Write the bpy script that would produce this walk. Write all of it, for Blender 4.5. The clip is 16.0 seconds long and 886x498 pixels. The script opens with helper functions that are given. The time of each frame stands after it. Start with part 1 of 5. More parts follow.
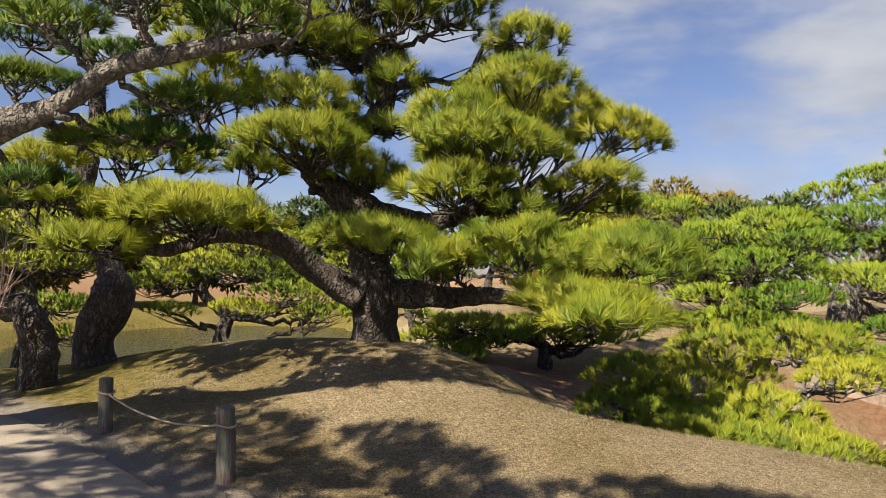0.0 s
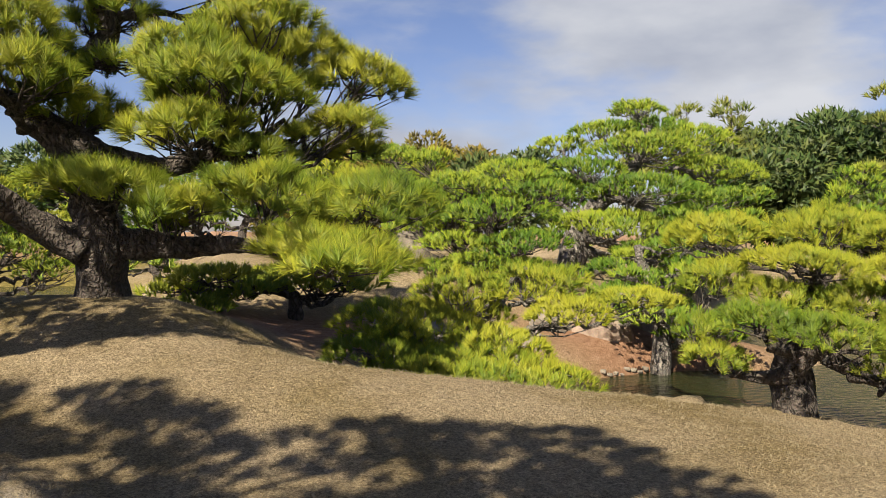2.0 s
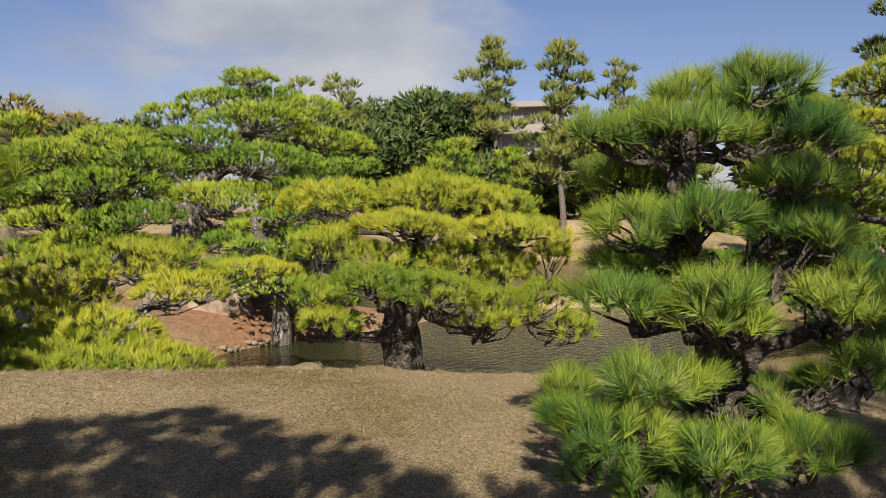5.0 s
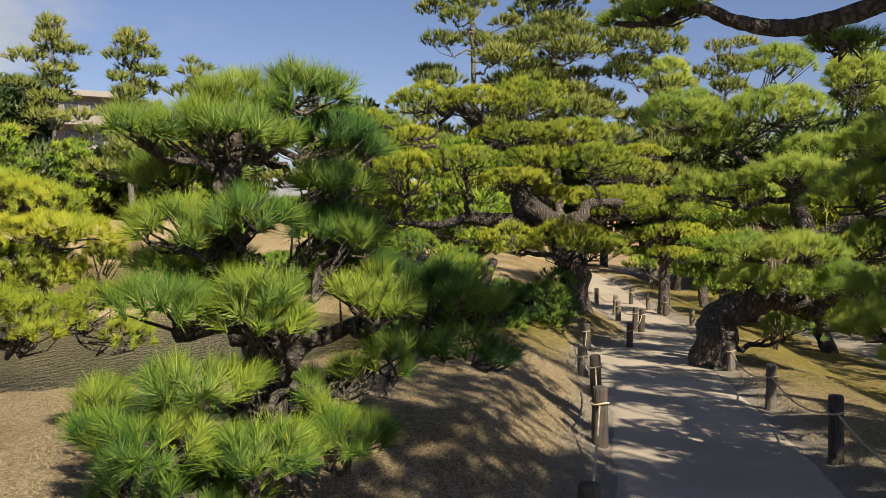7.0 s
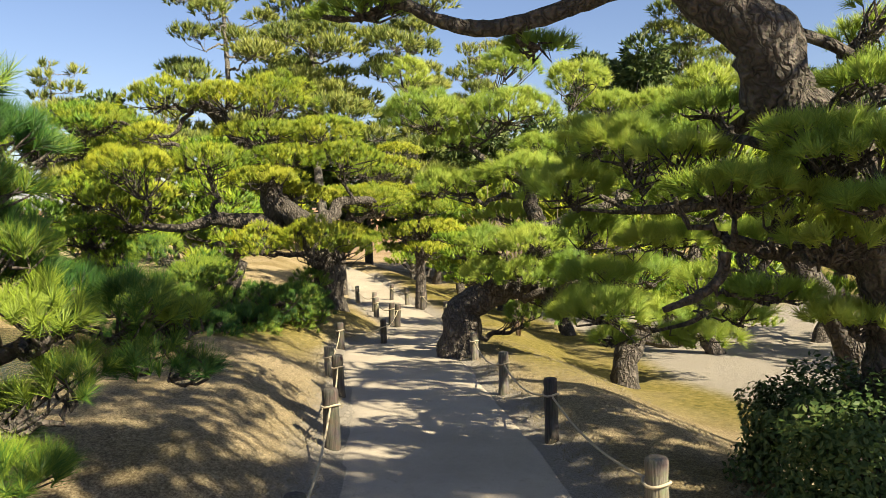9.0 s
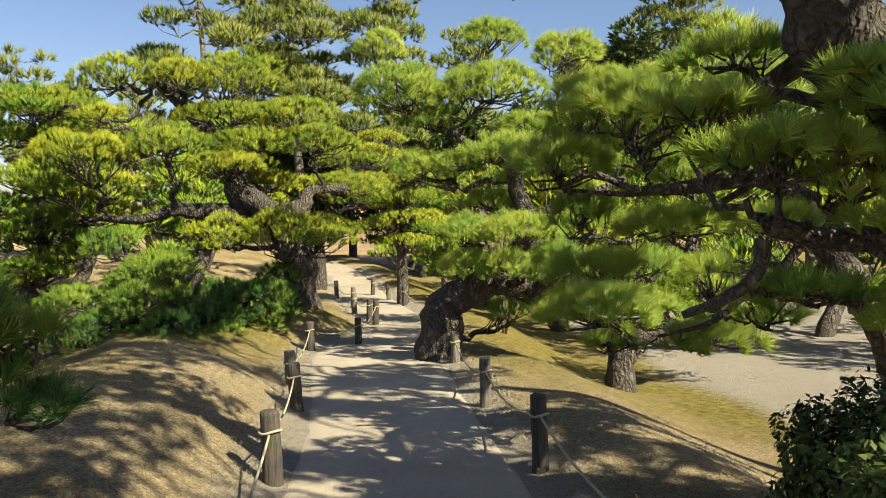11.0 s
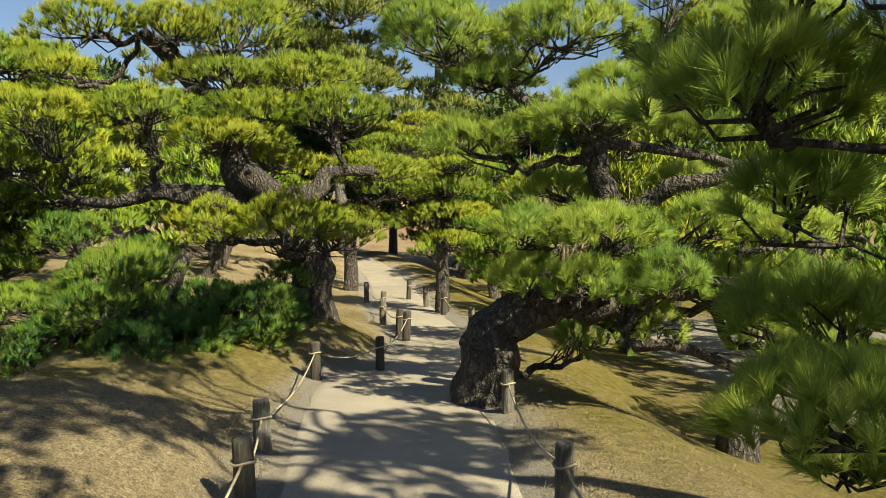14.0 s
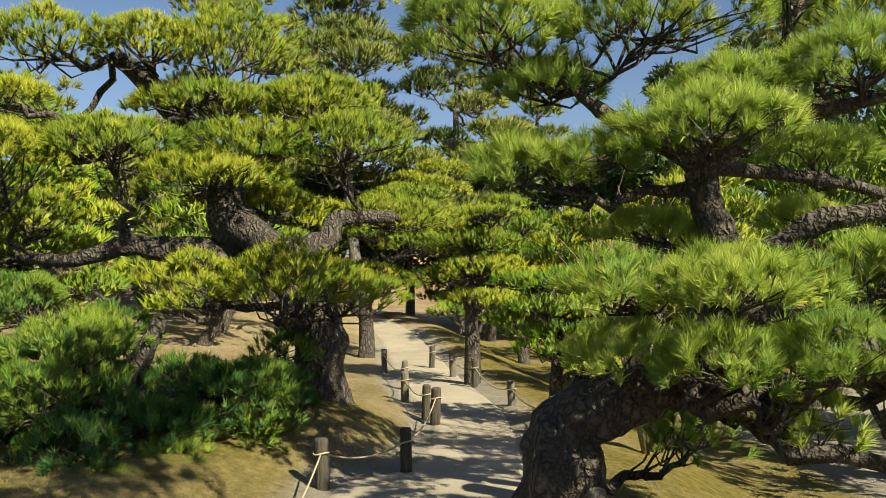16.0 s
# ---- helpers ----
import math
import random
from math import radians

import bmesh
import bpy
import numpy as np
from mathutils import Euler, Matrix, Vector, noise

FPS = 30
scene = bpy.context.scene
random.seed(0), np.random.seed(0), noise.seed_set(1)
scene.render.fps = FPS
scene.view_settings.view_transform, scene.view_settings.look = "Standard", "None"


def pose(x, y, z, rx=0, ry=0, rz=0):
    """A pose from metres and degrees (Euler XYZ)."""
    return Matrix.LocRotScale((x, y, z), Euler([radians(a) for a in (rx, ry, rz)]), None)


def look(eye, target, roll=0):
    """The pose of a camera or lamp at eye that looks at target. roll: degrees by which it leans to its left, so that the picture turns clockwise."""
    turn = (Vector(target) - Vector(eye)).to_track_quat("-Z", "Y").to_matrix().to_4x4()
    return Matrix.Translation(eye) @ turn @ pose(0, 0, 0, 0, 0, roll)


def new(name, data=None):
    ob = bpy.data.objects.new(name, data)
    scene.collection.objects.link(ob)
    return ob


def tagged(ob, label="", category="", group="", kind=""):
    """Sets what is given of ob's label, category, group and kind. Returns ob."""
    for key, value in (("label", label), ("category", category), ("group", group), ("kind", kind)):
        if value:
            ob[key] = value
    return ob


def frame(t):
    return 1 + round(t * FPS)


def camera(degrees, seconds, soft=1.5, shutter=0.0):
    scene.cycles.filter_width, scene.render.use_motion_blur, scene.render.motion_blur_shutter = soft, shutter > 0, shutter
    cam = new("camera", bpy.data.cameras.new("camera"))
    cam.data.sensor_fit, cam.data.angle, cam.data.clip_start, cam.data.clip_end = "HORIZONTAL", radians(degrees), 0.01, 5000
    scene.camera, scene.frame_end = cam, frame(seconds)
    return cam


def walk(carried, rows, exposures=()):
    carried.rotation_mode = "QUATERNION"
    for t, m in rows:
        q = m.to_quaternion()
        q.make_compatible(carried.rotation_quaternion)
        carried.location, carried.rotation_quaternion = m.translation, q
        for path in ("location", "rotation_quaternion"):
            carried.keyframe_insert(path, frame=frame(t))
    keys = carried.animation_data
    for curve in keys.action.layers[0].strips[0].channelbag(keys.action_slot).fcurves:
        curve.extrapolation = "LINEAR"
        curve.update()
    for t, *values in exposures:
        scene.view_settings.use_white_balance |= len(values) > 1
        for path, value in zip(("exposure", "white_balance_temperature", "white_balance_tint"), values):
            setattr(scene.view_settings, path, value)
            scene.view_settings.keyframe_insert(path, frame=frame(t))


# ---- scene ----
cam = camera(58.4, 16.0, soft=0.7)
PATH = [
    (0, (0.178, -0.205, 1.177), (0.148, 1.793, 1.247), 1.2),
    (0.5, (0.236, -0.201, 1.17), (0.392, 1.792, 1.241), 1.4),
    (1, (0.279, -0.162, 1.152), (0.589, 1.813, 1.195), 1.3),
    (1.3, (0.318, -0.157, 1.146), (0.719, 1.802, 1.161), 1.3),
    (1.5, (0.33, -0.135, 1.139), (0.79, 1.811, 1.139), 1.1),
    (2, (0.383, -0.115, 1.127), (0.943, 1.805, 1.086), 0.5),
    (2.5, (0.445, -0.086, 1.121), (1.099, 1.803, 1.044), 0.0),
    (3, (0.522, -0.047, 1.105), (1.335, 1.777, 1.007), -0.8),
    (3.2, (0.55, -0.002, 1.112), (1.422, 1.794, 1.009), -1.0),
    (5.3, (0.618, 0.079, 1.063), (2.042, 1.479, 0.949), -0.7),
    (5.5, (0.64, 0.065, 1.065), (2.112, 1.413, 0.946), -0.6),
    (5.9, (0.678, 0.047, 1.059), (2.349, 1.14, 0.941), 0.0),
    (6, (0.68, 0.028, 1.058), (2.388, 1.063, 0.942), 0.2),
    (6.5, (0.711, -0.016, 1.063), (2.551, 0.76, 0.954), 0.5),
    (7, (0.743, -0.038, 1.058), (2.65, 0.554, 0.953), 0.7),
    (7.5, (0.777, -0.083, 1.057), (2.734, 0.316, 0.953), 1.0),
    (8, (0.819, -0.143, 1.06), (2.807, 0.045, 0.955), 1.3),
    (8.5, (0.875, -0.226, 1.058), (2.871, -0.164, 0.953), 0.5),
    (9, (0.975, -0.376, 1.059), (2.972, -0.346, 0.952), -0.5),
    (9.5, (1.116, -0.479, 1.07), (3.112, -0.459, 0.952), -1.2),
    (9.7, (1.205, -0.491, 1.055), (3.202, -0.492, 0.934), -1.1),
    (11.8, (2.817, -0.529, 0.95), (4.812, -0.519, 0.813), -0.6),
    (12, (3.008, -0.524, 0.94), (5.003, -0.514, 0.787), -0.7),
    (12.5, (3.584, -0.547, 0.929), (5.577, -0.468, 0.78), -1.2),
    (13, (4.14, -0.539, 0.905), (6.132, -0.442, 0.756), -1.2),
    (13.5, (4.676, -0.503, 0.884), (6.668, -0.417, 0.73), -1.4),
    (14, (5.19, -0.46, 0.832), (7.182, -0.343, 0.7), 0.6),
    (14.5, (5.734, -0.364, 0.876), (7.727, -0.219, 0.8), 0.4),
    (15, (6.299, -0.301, 0.79), (8.294, -0.172, 0.787), 0.4),
    (15.5, (6.837, -0.18, 0.781), (8.833, -0.05, 0.819), 0.0),
    (16, (7.398, -0.047, 0.736), (9.392, 0.106, 0.752), -0.2),
]
walk(cam, [(t, look(eye, target, roll)) for t, eye, target, roll in PATH], [(0.0, 1.12, 6500, 10), (3.0, 1.08, 6500, 10), (5.5, 0.85, 6500, 10), (6.8, 0.95, 6600, 9), (9.0, 1.65, 6900, 2), (12.0, 1.38, 6800, -3), (14.0, 1.18, 6800, -5), (15.0, 1.08, 6800, -5), (16.0, 1.2, 6800, -5)])

# ---- world, sun, exposure ----
SUN_AZ, SUN_EL = radians(219.0), radians(42.0)          # azimuth counted clockwise from +y
to_sun = Vector((math.sin(SUN_AZ) * math.cos(SUN_EL), math.cos(SUN_AZ) * math.cos(SUN_EL), math.sin(SUN_EL)))
sun = new("sun", bpy.data.lights.new("sun", "SUN"))
sun.data.energy, sun.data.angle, sun.data.color = 5.0, radians(0.6), (1.0, 0.88, 0.68)
sun.matrix_world = look(to_sun * 60, (0, 0, 0))


def sky_world():
    w = bpy.data.worlds.new("sky")
    scene.world = w
    w.use_nodes = True
    nt = w.node_tree
    nt.nodes.clear()
    N, L = nt.nodes.new, nt.links.new
    out, bg = N("ShaderNodeOutputWorld"), N("ShaderNodeBackground")
    sky = N("ShaderNodeTexSky")
    sky.sky_type, sky.sun_disc = "NISHITA", False
    sky.sun_elevation, sky.sun_rotation = SUN_EL, SUN_AZ
    sky.air_density, sky.dust_density, sky.ozone_density = 1.0, 0.6, 2.2
    tc, mp = N("ShaderNodeTexCoord"), N("ShaderNodeMapping")
    mp.inputs["Scale"].default_value = (1.0, 1.0, 2.6)
    mp.inputs["Location"].default_value = (0.33, 0.1, 0.0)
    n1, n2 = N("ShaderNodeTexNoise"), N("ShaderNodeTexNoise")
    for n, s, d in ((n1, 2.3, 7), (n2, 4.2, 6)):
        n.inputs["Scale"].default_value, n.inputs["Detail"].default_value = s, d
        n.inputs["Roughness"].default_value = 0.5
        L(mp.outputs[0], n.inputs["Vector"])
    L(tc.outputs["Generated"], mp.inputs["Vector"])
    cover = N("ShaderNodeMapRange")
    cover.inputs["From Min"].default_value, cover.inputs["From Max"].default_value = 0.48, 0.64
    cover.interpolation_type = "SMOOTHSTEP"
    # the broad bank of cloud stands north-north-east of the garden, thin wisps elsewhere
    dot = N("ShaderNodeVectorMath")
    dot.operation = "DOT_PRODUCT"
    dot.inputs[1].default_value = (0.42, 0.86, 0.29)
    L(tc.outputs["Generated"], dot.inputs[0])
    bank = N("ShaderNodeMapRange")
    bank.inputs["From Min"].default_value, bank.inputs["From Max"].default_value = 0.80, 0.985
    bank.inputs["To Min"].default_value, bank.inputs["To Max"].default_value = -0.08, 0.115
    L(dot.outputs["Value"], bank.inputs["Value"])
    plus = N("ShaderNodeMath")
    L(n1.outputs["Fac"], plus.inputs[0])
    L(bank.outputs[0], plus.inputs[1])
    L(plus.outputs[0], cover.inputs["Value"])
    shade = N("ShaderNodeValToRGB")
    shade.color_ramp.elements[0].position, shade.color_ramp.elements[0].color = 0.35, (5.6, 6.1, 7.4, 1)
    shade.color_ramp.elements[1].position, shade.color_ramp.elements[1].color = 0.7, (9.6, 9.8, 10.4, 1)
    L(n2.outputs["Fac"], shade.inputs["Fac"])
    tint = N("ShaderNodeMix")
    tint.data_type, tint.blend_type = "RGBA", "MULTIPLY"
    tint.inputs["Factor"].default_value = 1.0
    tint.inputs["B"].default_value = (1.36, 1.27, 1.52, 1)
    L(sky.outputs[0], tint.inputs["A"])
    mix = N("ShaderNodeMix")
    mix.data_type = "RGBA"
    L(cover.outputs[0], mix.inputs["Factor"])
    L(tint.outputs["Result"], mix.inputs["A"])
    L(shade.outputs[0], mix.inputs["B"])
    L(mix.outputs["Result"], bg.inputs["Color"])
    bg.inputs["Strength"].default_value = 0.0335
    L(bg.outputs[0], out.inputs[0])


sky_world()


# ---- materials ----
def material(name, build):
    m = bpy.data.materials.new(name)
    m.use_nodes = True
    nt = m.node_tree
    p = nt.nodes["Principled BSDF"]
    build(nt, p, nt.nodes.new, nt.links.new)
    return m


def ramp(N, stops):
    r = N("ShaderNodeValToRGB")
    e = r.color_ramp.elements
    while len(e) < len(stops):
        e.new(0.5)
    for el, (pos, c) in zip(e, stops):
        el.position, el.color = pos, (*c, 1)
    return r


def noise_node(N, L, scale, detail=4, rough=0.6, vec=None, stretch=None):
    n = N("ShaderNodeTexNoise")
    n.inputs["Scale"].default_value, n.inputs["Detail"].default_value, n.inputs["Roughness"].default_value = scale, detail, rough
    if vec is None:
        vec = N("ShaderNodeTexCoord").outputs["Object"]
    if stretch:
        mp = N("ShaderNodeMapping")
        mp.inputs["Scale"].default_value = stretch
        L(vec, mp.inputs["Vector"])
        vec = mp.outputs[0]
    L(vec, n.inputs["Vector"])
    return n


def mixed(N, L, fac, a, b, blend="MIX"):
    m = N("ShaderNodeMix")
    m.data_type, m.blend_type = "RGBA", blend
    for sock, v in (("Factor", fac), ("A", a), ("B", b)):
        s = [i for i in m.inputs if i.name == sock and (sock == "Factor" and i.type == "VALUE" or i.type == "RGBA")][0]
        if hasattr(v, "links"):
            L(v, s)
        else:
            s.default_value = v if sock == "Factor" else (*v, 1)
    return [o for o in m.outputs if o.type == "RGBA"][0]


def bump(N, L, p, height, strength, dist):
    b = N("ShaderNodeBump")
    b.inputs["Strength"].default_value, b.inputs["Distance"].default_value = strength, dist
    L(height, b.inputs["Height"])
    L(b.outputs[0], p.inputs["Normal"])


def needle_mat(name, dark, mid, light, through_colour, thin=0.14):
    """Needles: colour varies from tuft to tuft and from pad to pad; light passes through a little."""
    def build(nt, p, N, L):
        g, o = N("ShaderNodeNewGeometry"), N("ShaderNodeObjectInfo")
        big = noise_node(N, L, 1.6, 3, 0.5, g.outputs["Position"])
        add = N("ShaderNodeMath")
        add.operation = "MULTIPLY_ADD"
        L(g.outputs["Random Per Island"], add.inputs[0])
        add.inputs[1].default_value = 0.4
        L(big.outputs["Fac"], add.inputs[2])
        add2 = N("ShaderNodeMath")
        add2.operation = "MULTIPLY_ADD"
        L(o.outputs["Random"], add2.inputs[0])
        add2.inputs[1].default_value = 0.3
        L(add.outputs[0], add2.inputs[2])
        r = ramp(N, [(0.42, dark), (0.76, mid), (1.0, light)])
        L(add2.outputs[0], r.inputs["Fac"])
        L(r.outputs[0], p.inputs["Base Color"])
        p.inputs["Roughness"].default_value = 0.5
        p.inputs["Specular IOR Level"].default_value = 0.2
        # the cushion's own lie rules the shading of its needles
        lie = N("ShaderNodeAttribute")
        lie.attribute_name = "lie"
        sum_ = N("ShaderNodeVectorMath")
        sum_.operation = "MULTIPLY_ADD"
        L(lie.outputs["Vector"], sum_.inputs[0])
        sum_.inputs[1].default_value = (1.15, 1.15, 1.15)
        L(g.outputs["Normal"], sum_.inputs[2])
        nrm = N("ShaderNodeVectorMath")
        nrm.operation = "NORMALIZE"
        L(sum_.outputs[0], nrm.inputs[0])
        L(nrm.outputs[0], p.inputs["Normal"])
        t = N("ShaderNodeBsdfTranslucent")
        t.inputs["Color"].default_value = (*through_colour, 1)
        mx = N("ShaderNodeMixShader")
        mx.inputs[0].default_value = thin
        L(p.outputs[0], mx.inputs[1])
        L(t.outputs[0], mx.inputs[2])
        L(mx.outputs[0], nt.nodes["Material Output"].inputs[0])
    return material(name, build)


def bark_mat(name, deep, face, grey):
    def build(nt, p, N, L):
        co = N("ShaderNodeTexCoord").outputs["Object"]
        warp = noise_node(N, L, 6, 3, 0.6, co)
        v = N("ShaderNodeVectorMath")
        v.operation = "MULTIPLY_ADD"
        L(warp.outputs["Color"], v.inputs[0])
        v.inputs[1].default_value = (0.22, 0.22, 0.22)
        L(co, v.inputs[2])
        mp = N("ShaderNodeMapping")
        mp.inputs["Scale"].default_value = (1.0, 1.0, 0.3)
        L(v.outputs[0], mp.inputs["Vector"])
        vor = N("ShaderNodeTexVoronoi")
        vor.feature = "DISTANCE_TO_EDGE"
        vor.inputs["Scale"].default_value = 15
        L(mp.outputs[0], vor.inputs["Vector"])
        fine = noise_node(N, L, 60, 5, 0.7, co)
        broad = noise_node(N, L, 3.0, 4, 0.6, co)
        r = ramp(N, [(0.0, deep), (0.16, face), (0.5, grey)])
        L(vor.outputs["Distance"], r.inputs["Fac"])
        c = mixed(N, L, broad.outputs["Fac"], r.outputs[0], tuple(x * 0.5 for x in face), "MIX")
        c2 = mixed(N, L, 0.55, c, fine.outputs["Color"], "OVERLAY")
        hs = N("ShaderNodeHueSaturation")
        hs.inputs["Saturation"].default_value = 0.75
        L(c2, hs.inputs["Color"])
        L(hs.outputs[0], p.inputs["Base Color"])
        p.inputs["Roughness"].default_value = 0.92
        cl = N("ShaderNodeMath")
        cl.operation = "MULTIPLY_ADD"
        L(fine.outputs["Fac"], cl.inputs[0])
        cl.inputs[1].default_value = 0.12
        mn = N("ShaderNodeMath")
        mn.operation = "MINIMUM"
        L(vor.outputs["Distance"], mn.inputs[0])
        mn.inputs[1].default_value = 0.35
        L(mn.outputs[0], cl.inputs[2])
        bump(N, L, p, cl.outputs[0], 1.0, 0.13)
    return material(name, build)


M_NEEDLE = needle_mat("pine_needles", (0.035, 0.094, 0.011), (0.105, 0.195, 0.016), (0.265, 0.320, 0.027), (0.218, 0.296, 0.016))
M_NEEDLE_YELLOW = needle_mat("pine_needles_yellow_tipped", (0.055, 0.117, 0.011), (0.156, 0.218, 0.016), (0.328, 0.335, 0.027), (0.250, 0.312, 0.016))
M_NEEDLE_DEEP = needle_mat("pine_needles_deep_green", (0.012, 0.055, 0.014), (0.045, 0.113, 0.017), (0.195, 0.257, 0.027), (0.094, 0.211, 0.023), 0.14)
# soft green, painted paler to make up for weak light on the shaded pines
M_NEEDLE_SOFT_LIFTED = needle_mat("pine_needles_soft_green_lifted", (0.08, 0.165, 0.042), (0.21, 0.32, 0.055), (0.42, 0.46, 0.08), (0.36, 0.48, 0.07), 0.36)
# far needles: colour raised to stand in for light from behind
M_NEEDLE_FAR = needle_mat("far_pine_needles_backlit", (0.055, 0.094, 0.027), (0.133, 0.168, 0.039), (0.250, 0.257, 0.055), (0.203, 0.257, 0.047), 0.3)
M_LEAF = needle_mat("broad_leaves", (0.023, 0.047, 0.016), (0.047, 0.082, 0.022), (0.094, 0.117, 0.031), (0.078, 0.125, 0.023))
M_LEAF_RUST = needle_mat("autumn_leaves", (0.062, 0.062, 0.016), (0.133, 0.117, 0.023), (0.218, 0.156, 0.031), (0.195, 0.156, 0.031))
M_BARK = bark_mat("pine_bark", (0.018, 0.013, 0.010), (0.13, 0.10, 0.08), (0.24, 0.20, 0.165))
M_BARK_GREY = bark_mat("weathered_bark", (0.06, 0.05, 0.042), (0.27, 0.235, 0.20), (0.42, 0.38, 0.33))


def grass_ground(nt, p, N, L):
    pos = N("ShaderNodeNewGeometry").outputs["Position"]
    fibre = noise_node(N, L, 55, 6, 0.75, pos)
    patch = noise_node(N, L, 0.55, 5, 0.6, pos)
    fleck = noise_node(N, L, 9, 4, 0.7, pos)
    base = ramp(N, [(0.32, (0.11, 0.085, 0.06)), (0.5, (0.30, 0.255, 0.18)), (0.68, (0.52, 0.455, 0.335))])
    L(fibre.outputs["Fac"], base.inputs["Fac"])
    tint = ramp(N, [(0.35, (0.68, 0.61, 0.43)), (0.55, (1.0, 0.93, 0.82)), (0.7, (1.12, 1.05, 0.95))])
    L(patch.outputs["Fac"], tint.inputs["Fac"])
    c = mixed(N, L, 1.0, base.outputs[0], tint.outputs[0], "MULTIPLY")
    # litter and tufts a hand across
    spot = noise_node(N, L, 21, 5, 0.8, pos)
    lit = ramp(N, [(0.36, (0.6, 0.58, 0.56)), (0.5, (1.15, 1.15, 1.16)), (0.66, (1.6, 1.58, 1.55))])
    L(spot.outputs["Fac"], lit.inputs["Fac"])
    c = mixed(N, L, 0.8, c, lit.outputs[0], "MULTIPLY")
    # moss, by a mask laid on the mesh
    at = N("ShaderNodeAttribute")
    at.attribute_name = "moss"
    mossc = ramp(N, [(0.3, (0.085, 0.08, 0.018)), (0.7, (0.30, 0.235, 0.075))])
    L(fleck.outputs["Fac"], mossc.inputs["Fac"])
    c = mixed(N, L, at.outputs["Fac"], c, mossc.outputs[0])
    at2 = N("ShaderNodeAttribute")
    at2.attribute_name = "earth"
    earth = ramp(N, [(0.3, (0.20, 0.105, 0.06)), (0.7, (0.37, 0.225, 0.145))])
    L(fleck.outputs["Fac"], earth.inputs["Fac"])
    c = mixed(N, L, at2.outputs["Fac"], c, earth.outputs[0])
    at3 = N("ShaderNodeAttribute")
    at3.attribute_name = "sand"
    edge = N("ShaderNodeMath")
    edge.operation = "MULTIPLY_ADD"
    L(fleck.outputs["Fac"], edge.inputs[0])
    edge.inputs[1].default_value = 1.6
    edge.inputs[2].default_value = -0.95
    edge2 = N("ShaderNodeMath")
    edge2.operation, edge2.use_clamp = "MULTIPLY_ADD", True
    L(at3.outputs["Fac"], edge2.inputs[0])
    edge2.inputs[1].default_value = 1.5
    L(edge.outputs[0], edge2.inputs[2])
    sandc = ramp(N, [(0.3, (0.185, 0.16, 0.14)), (0.7, (0.44, 0.395, 0.34))])
    L(fibre.outputs["Fac"], sandc.inputs["Fac"])
    c = mixed(N, L, edge2.outputs[0], c, sandc.outputs[0])
    L(c, p.inputs["Base Color"])
    p.inputs["Roughness"].default_value = 0.95
    p.inputs["Specular IOR Level"].default_value = 0.1
    m = N("ShaderNodeMath")
    m.operation = "MULTIPLY_ADD"
    L(fleck.outputs["Fac"], m.inputs[0])
    m.inputs[1].default_value = 1.5
    L(fibre.outputs["Fac"], m.inputs[2])
    bump(N, L, p, m.outputs[0], 1.0, 0.045)


def sand_path(nt, p, N, L):
    pos = N("ShaderNodeNewGeometry").outputs["Position"]
    grain = noise_node(N, L, 130, 4, 0.7, pos)
    grit = noise_node(N, L, 24, 5, 0.7, pos)
    broad = noise_node(N, L, 1.1, 4, 0.6, pos)
    r = ramp(N, [(0.3, (0.185, 0.16, 0.14)), (0.5, (0.335, 0.298, 0.258)), (0.7, (0.47, 0.425, 0.37))])
    L(grain.outputs["Fac"], r.inputs["Fac"])
    t = ramp(N, [(0.3, (0.80, 0.78, 0.75)), (0.7, (1.08, 1.05, 1.0))])
    L(broad.outputs["Fac"], t.inputs["Fac"])
    c = mixed(N, L, 1.0, r.outputs[0], t.outputs[0], "MULTIPLY")
    g = ramp(N, [(0.33, (0.55, 0.52, 0.5)), (0.42, (1, 1, 1))])
    L(grit.outputs["Fac"], g.inputs["Fac"])
    c = mixed(N, L, 0.7, c, g.outputs[0], "MULTIPLY")
    L(c, p.inputs["Base Color"])
    p.inputs["Roughness"].default_value = 0.95
    p.inputs["Specular IOR Level"].default_value = 0.15
    bump(N, L, p, grit.outputs["Fac"], 0.6, 0.015)


def pond_water(nt, p, N, L):
    pos = N("ShaderNodeNewGeometry").outputs["Position"]
    rip = noise_node(N, L, 5.0, 3, 0.55, pos, (1.0, 2.2, 1.0))
    swell = noise_node(N, L, 0.5, 2, 0.5, pos)
    c = ramp(N, [(0.3, (0.014, 0.020, 0.008)), (0.7, (0.030, 0.032, 0.012))])
    L(swell.outputs["Fac"], c.inputs["Fac"])
    L(c.outputs[0], p.inputs["Base Color"])
    p.inputs["Roughness"].default_value = 0.06
    p.inputs["IOR"].default_value = 1.33
    bump(N, L, p, rip.outputs["Fac"], 0.75, 0.05)


def stone(lo, hi, scale=7):
    def build(nt, p, N, L):
        pos = N("ShaderNodeNewGeometry").outputs["Position"]
        a, b = noise_node(N, L, scale, 6, 0.7, pos), noise_node(N, L, scale * 8, 4, 0.7, pos)
        r = ramp(N, [(0.3, lo), (0.7, hi)])
        L(a.outputs["Fac"], r.inputs["Fac"])
        c = mixed(N, L, 0.5, r.outputs[0], b.outputs["Color"], "SOFT_LIGHT")
        L(c, p.inputs["Base Color"])
        p.inputs["Roughness"].default_value = 0.9
        bump(N, L, p, a.outputs["Fac"], 0.8, 0.06)
    return build


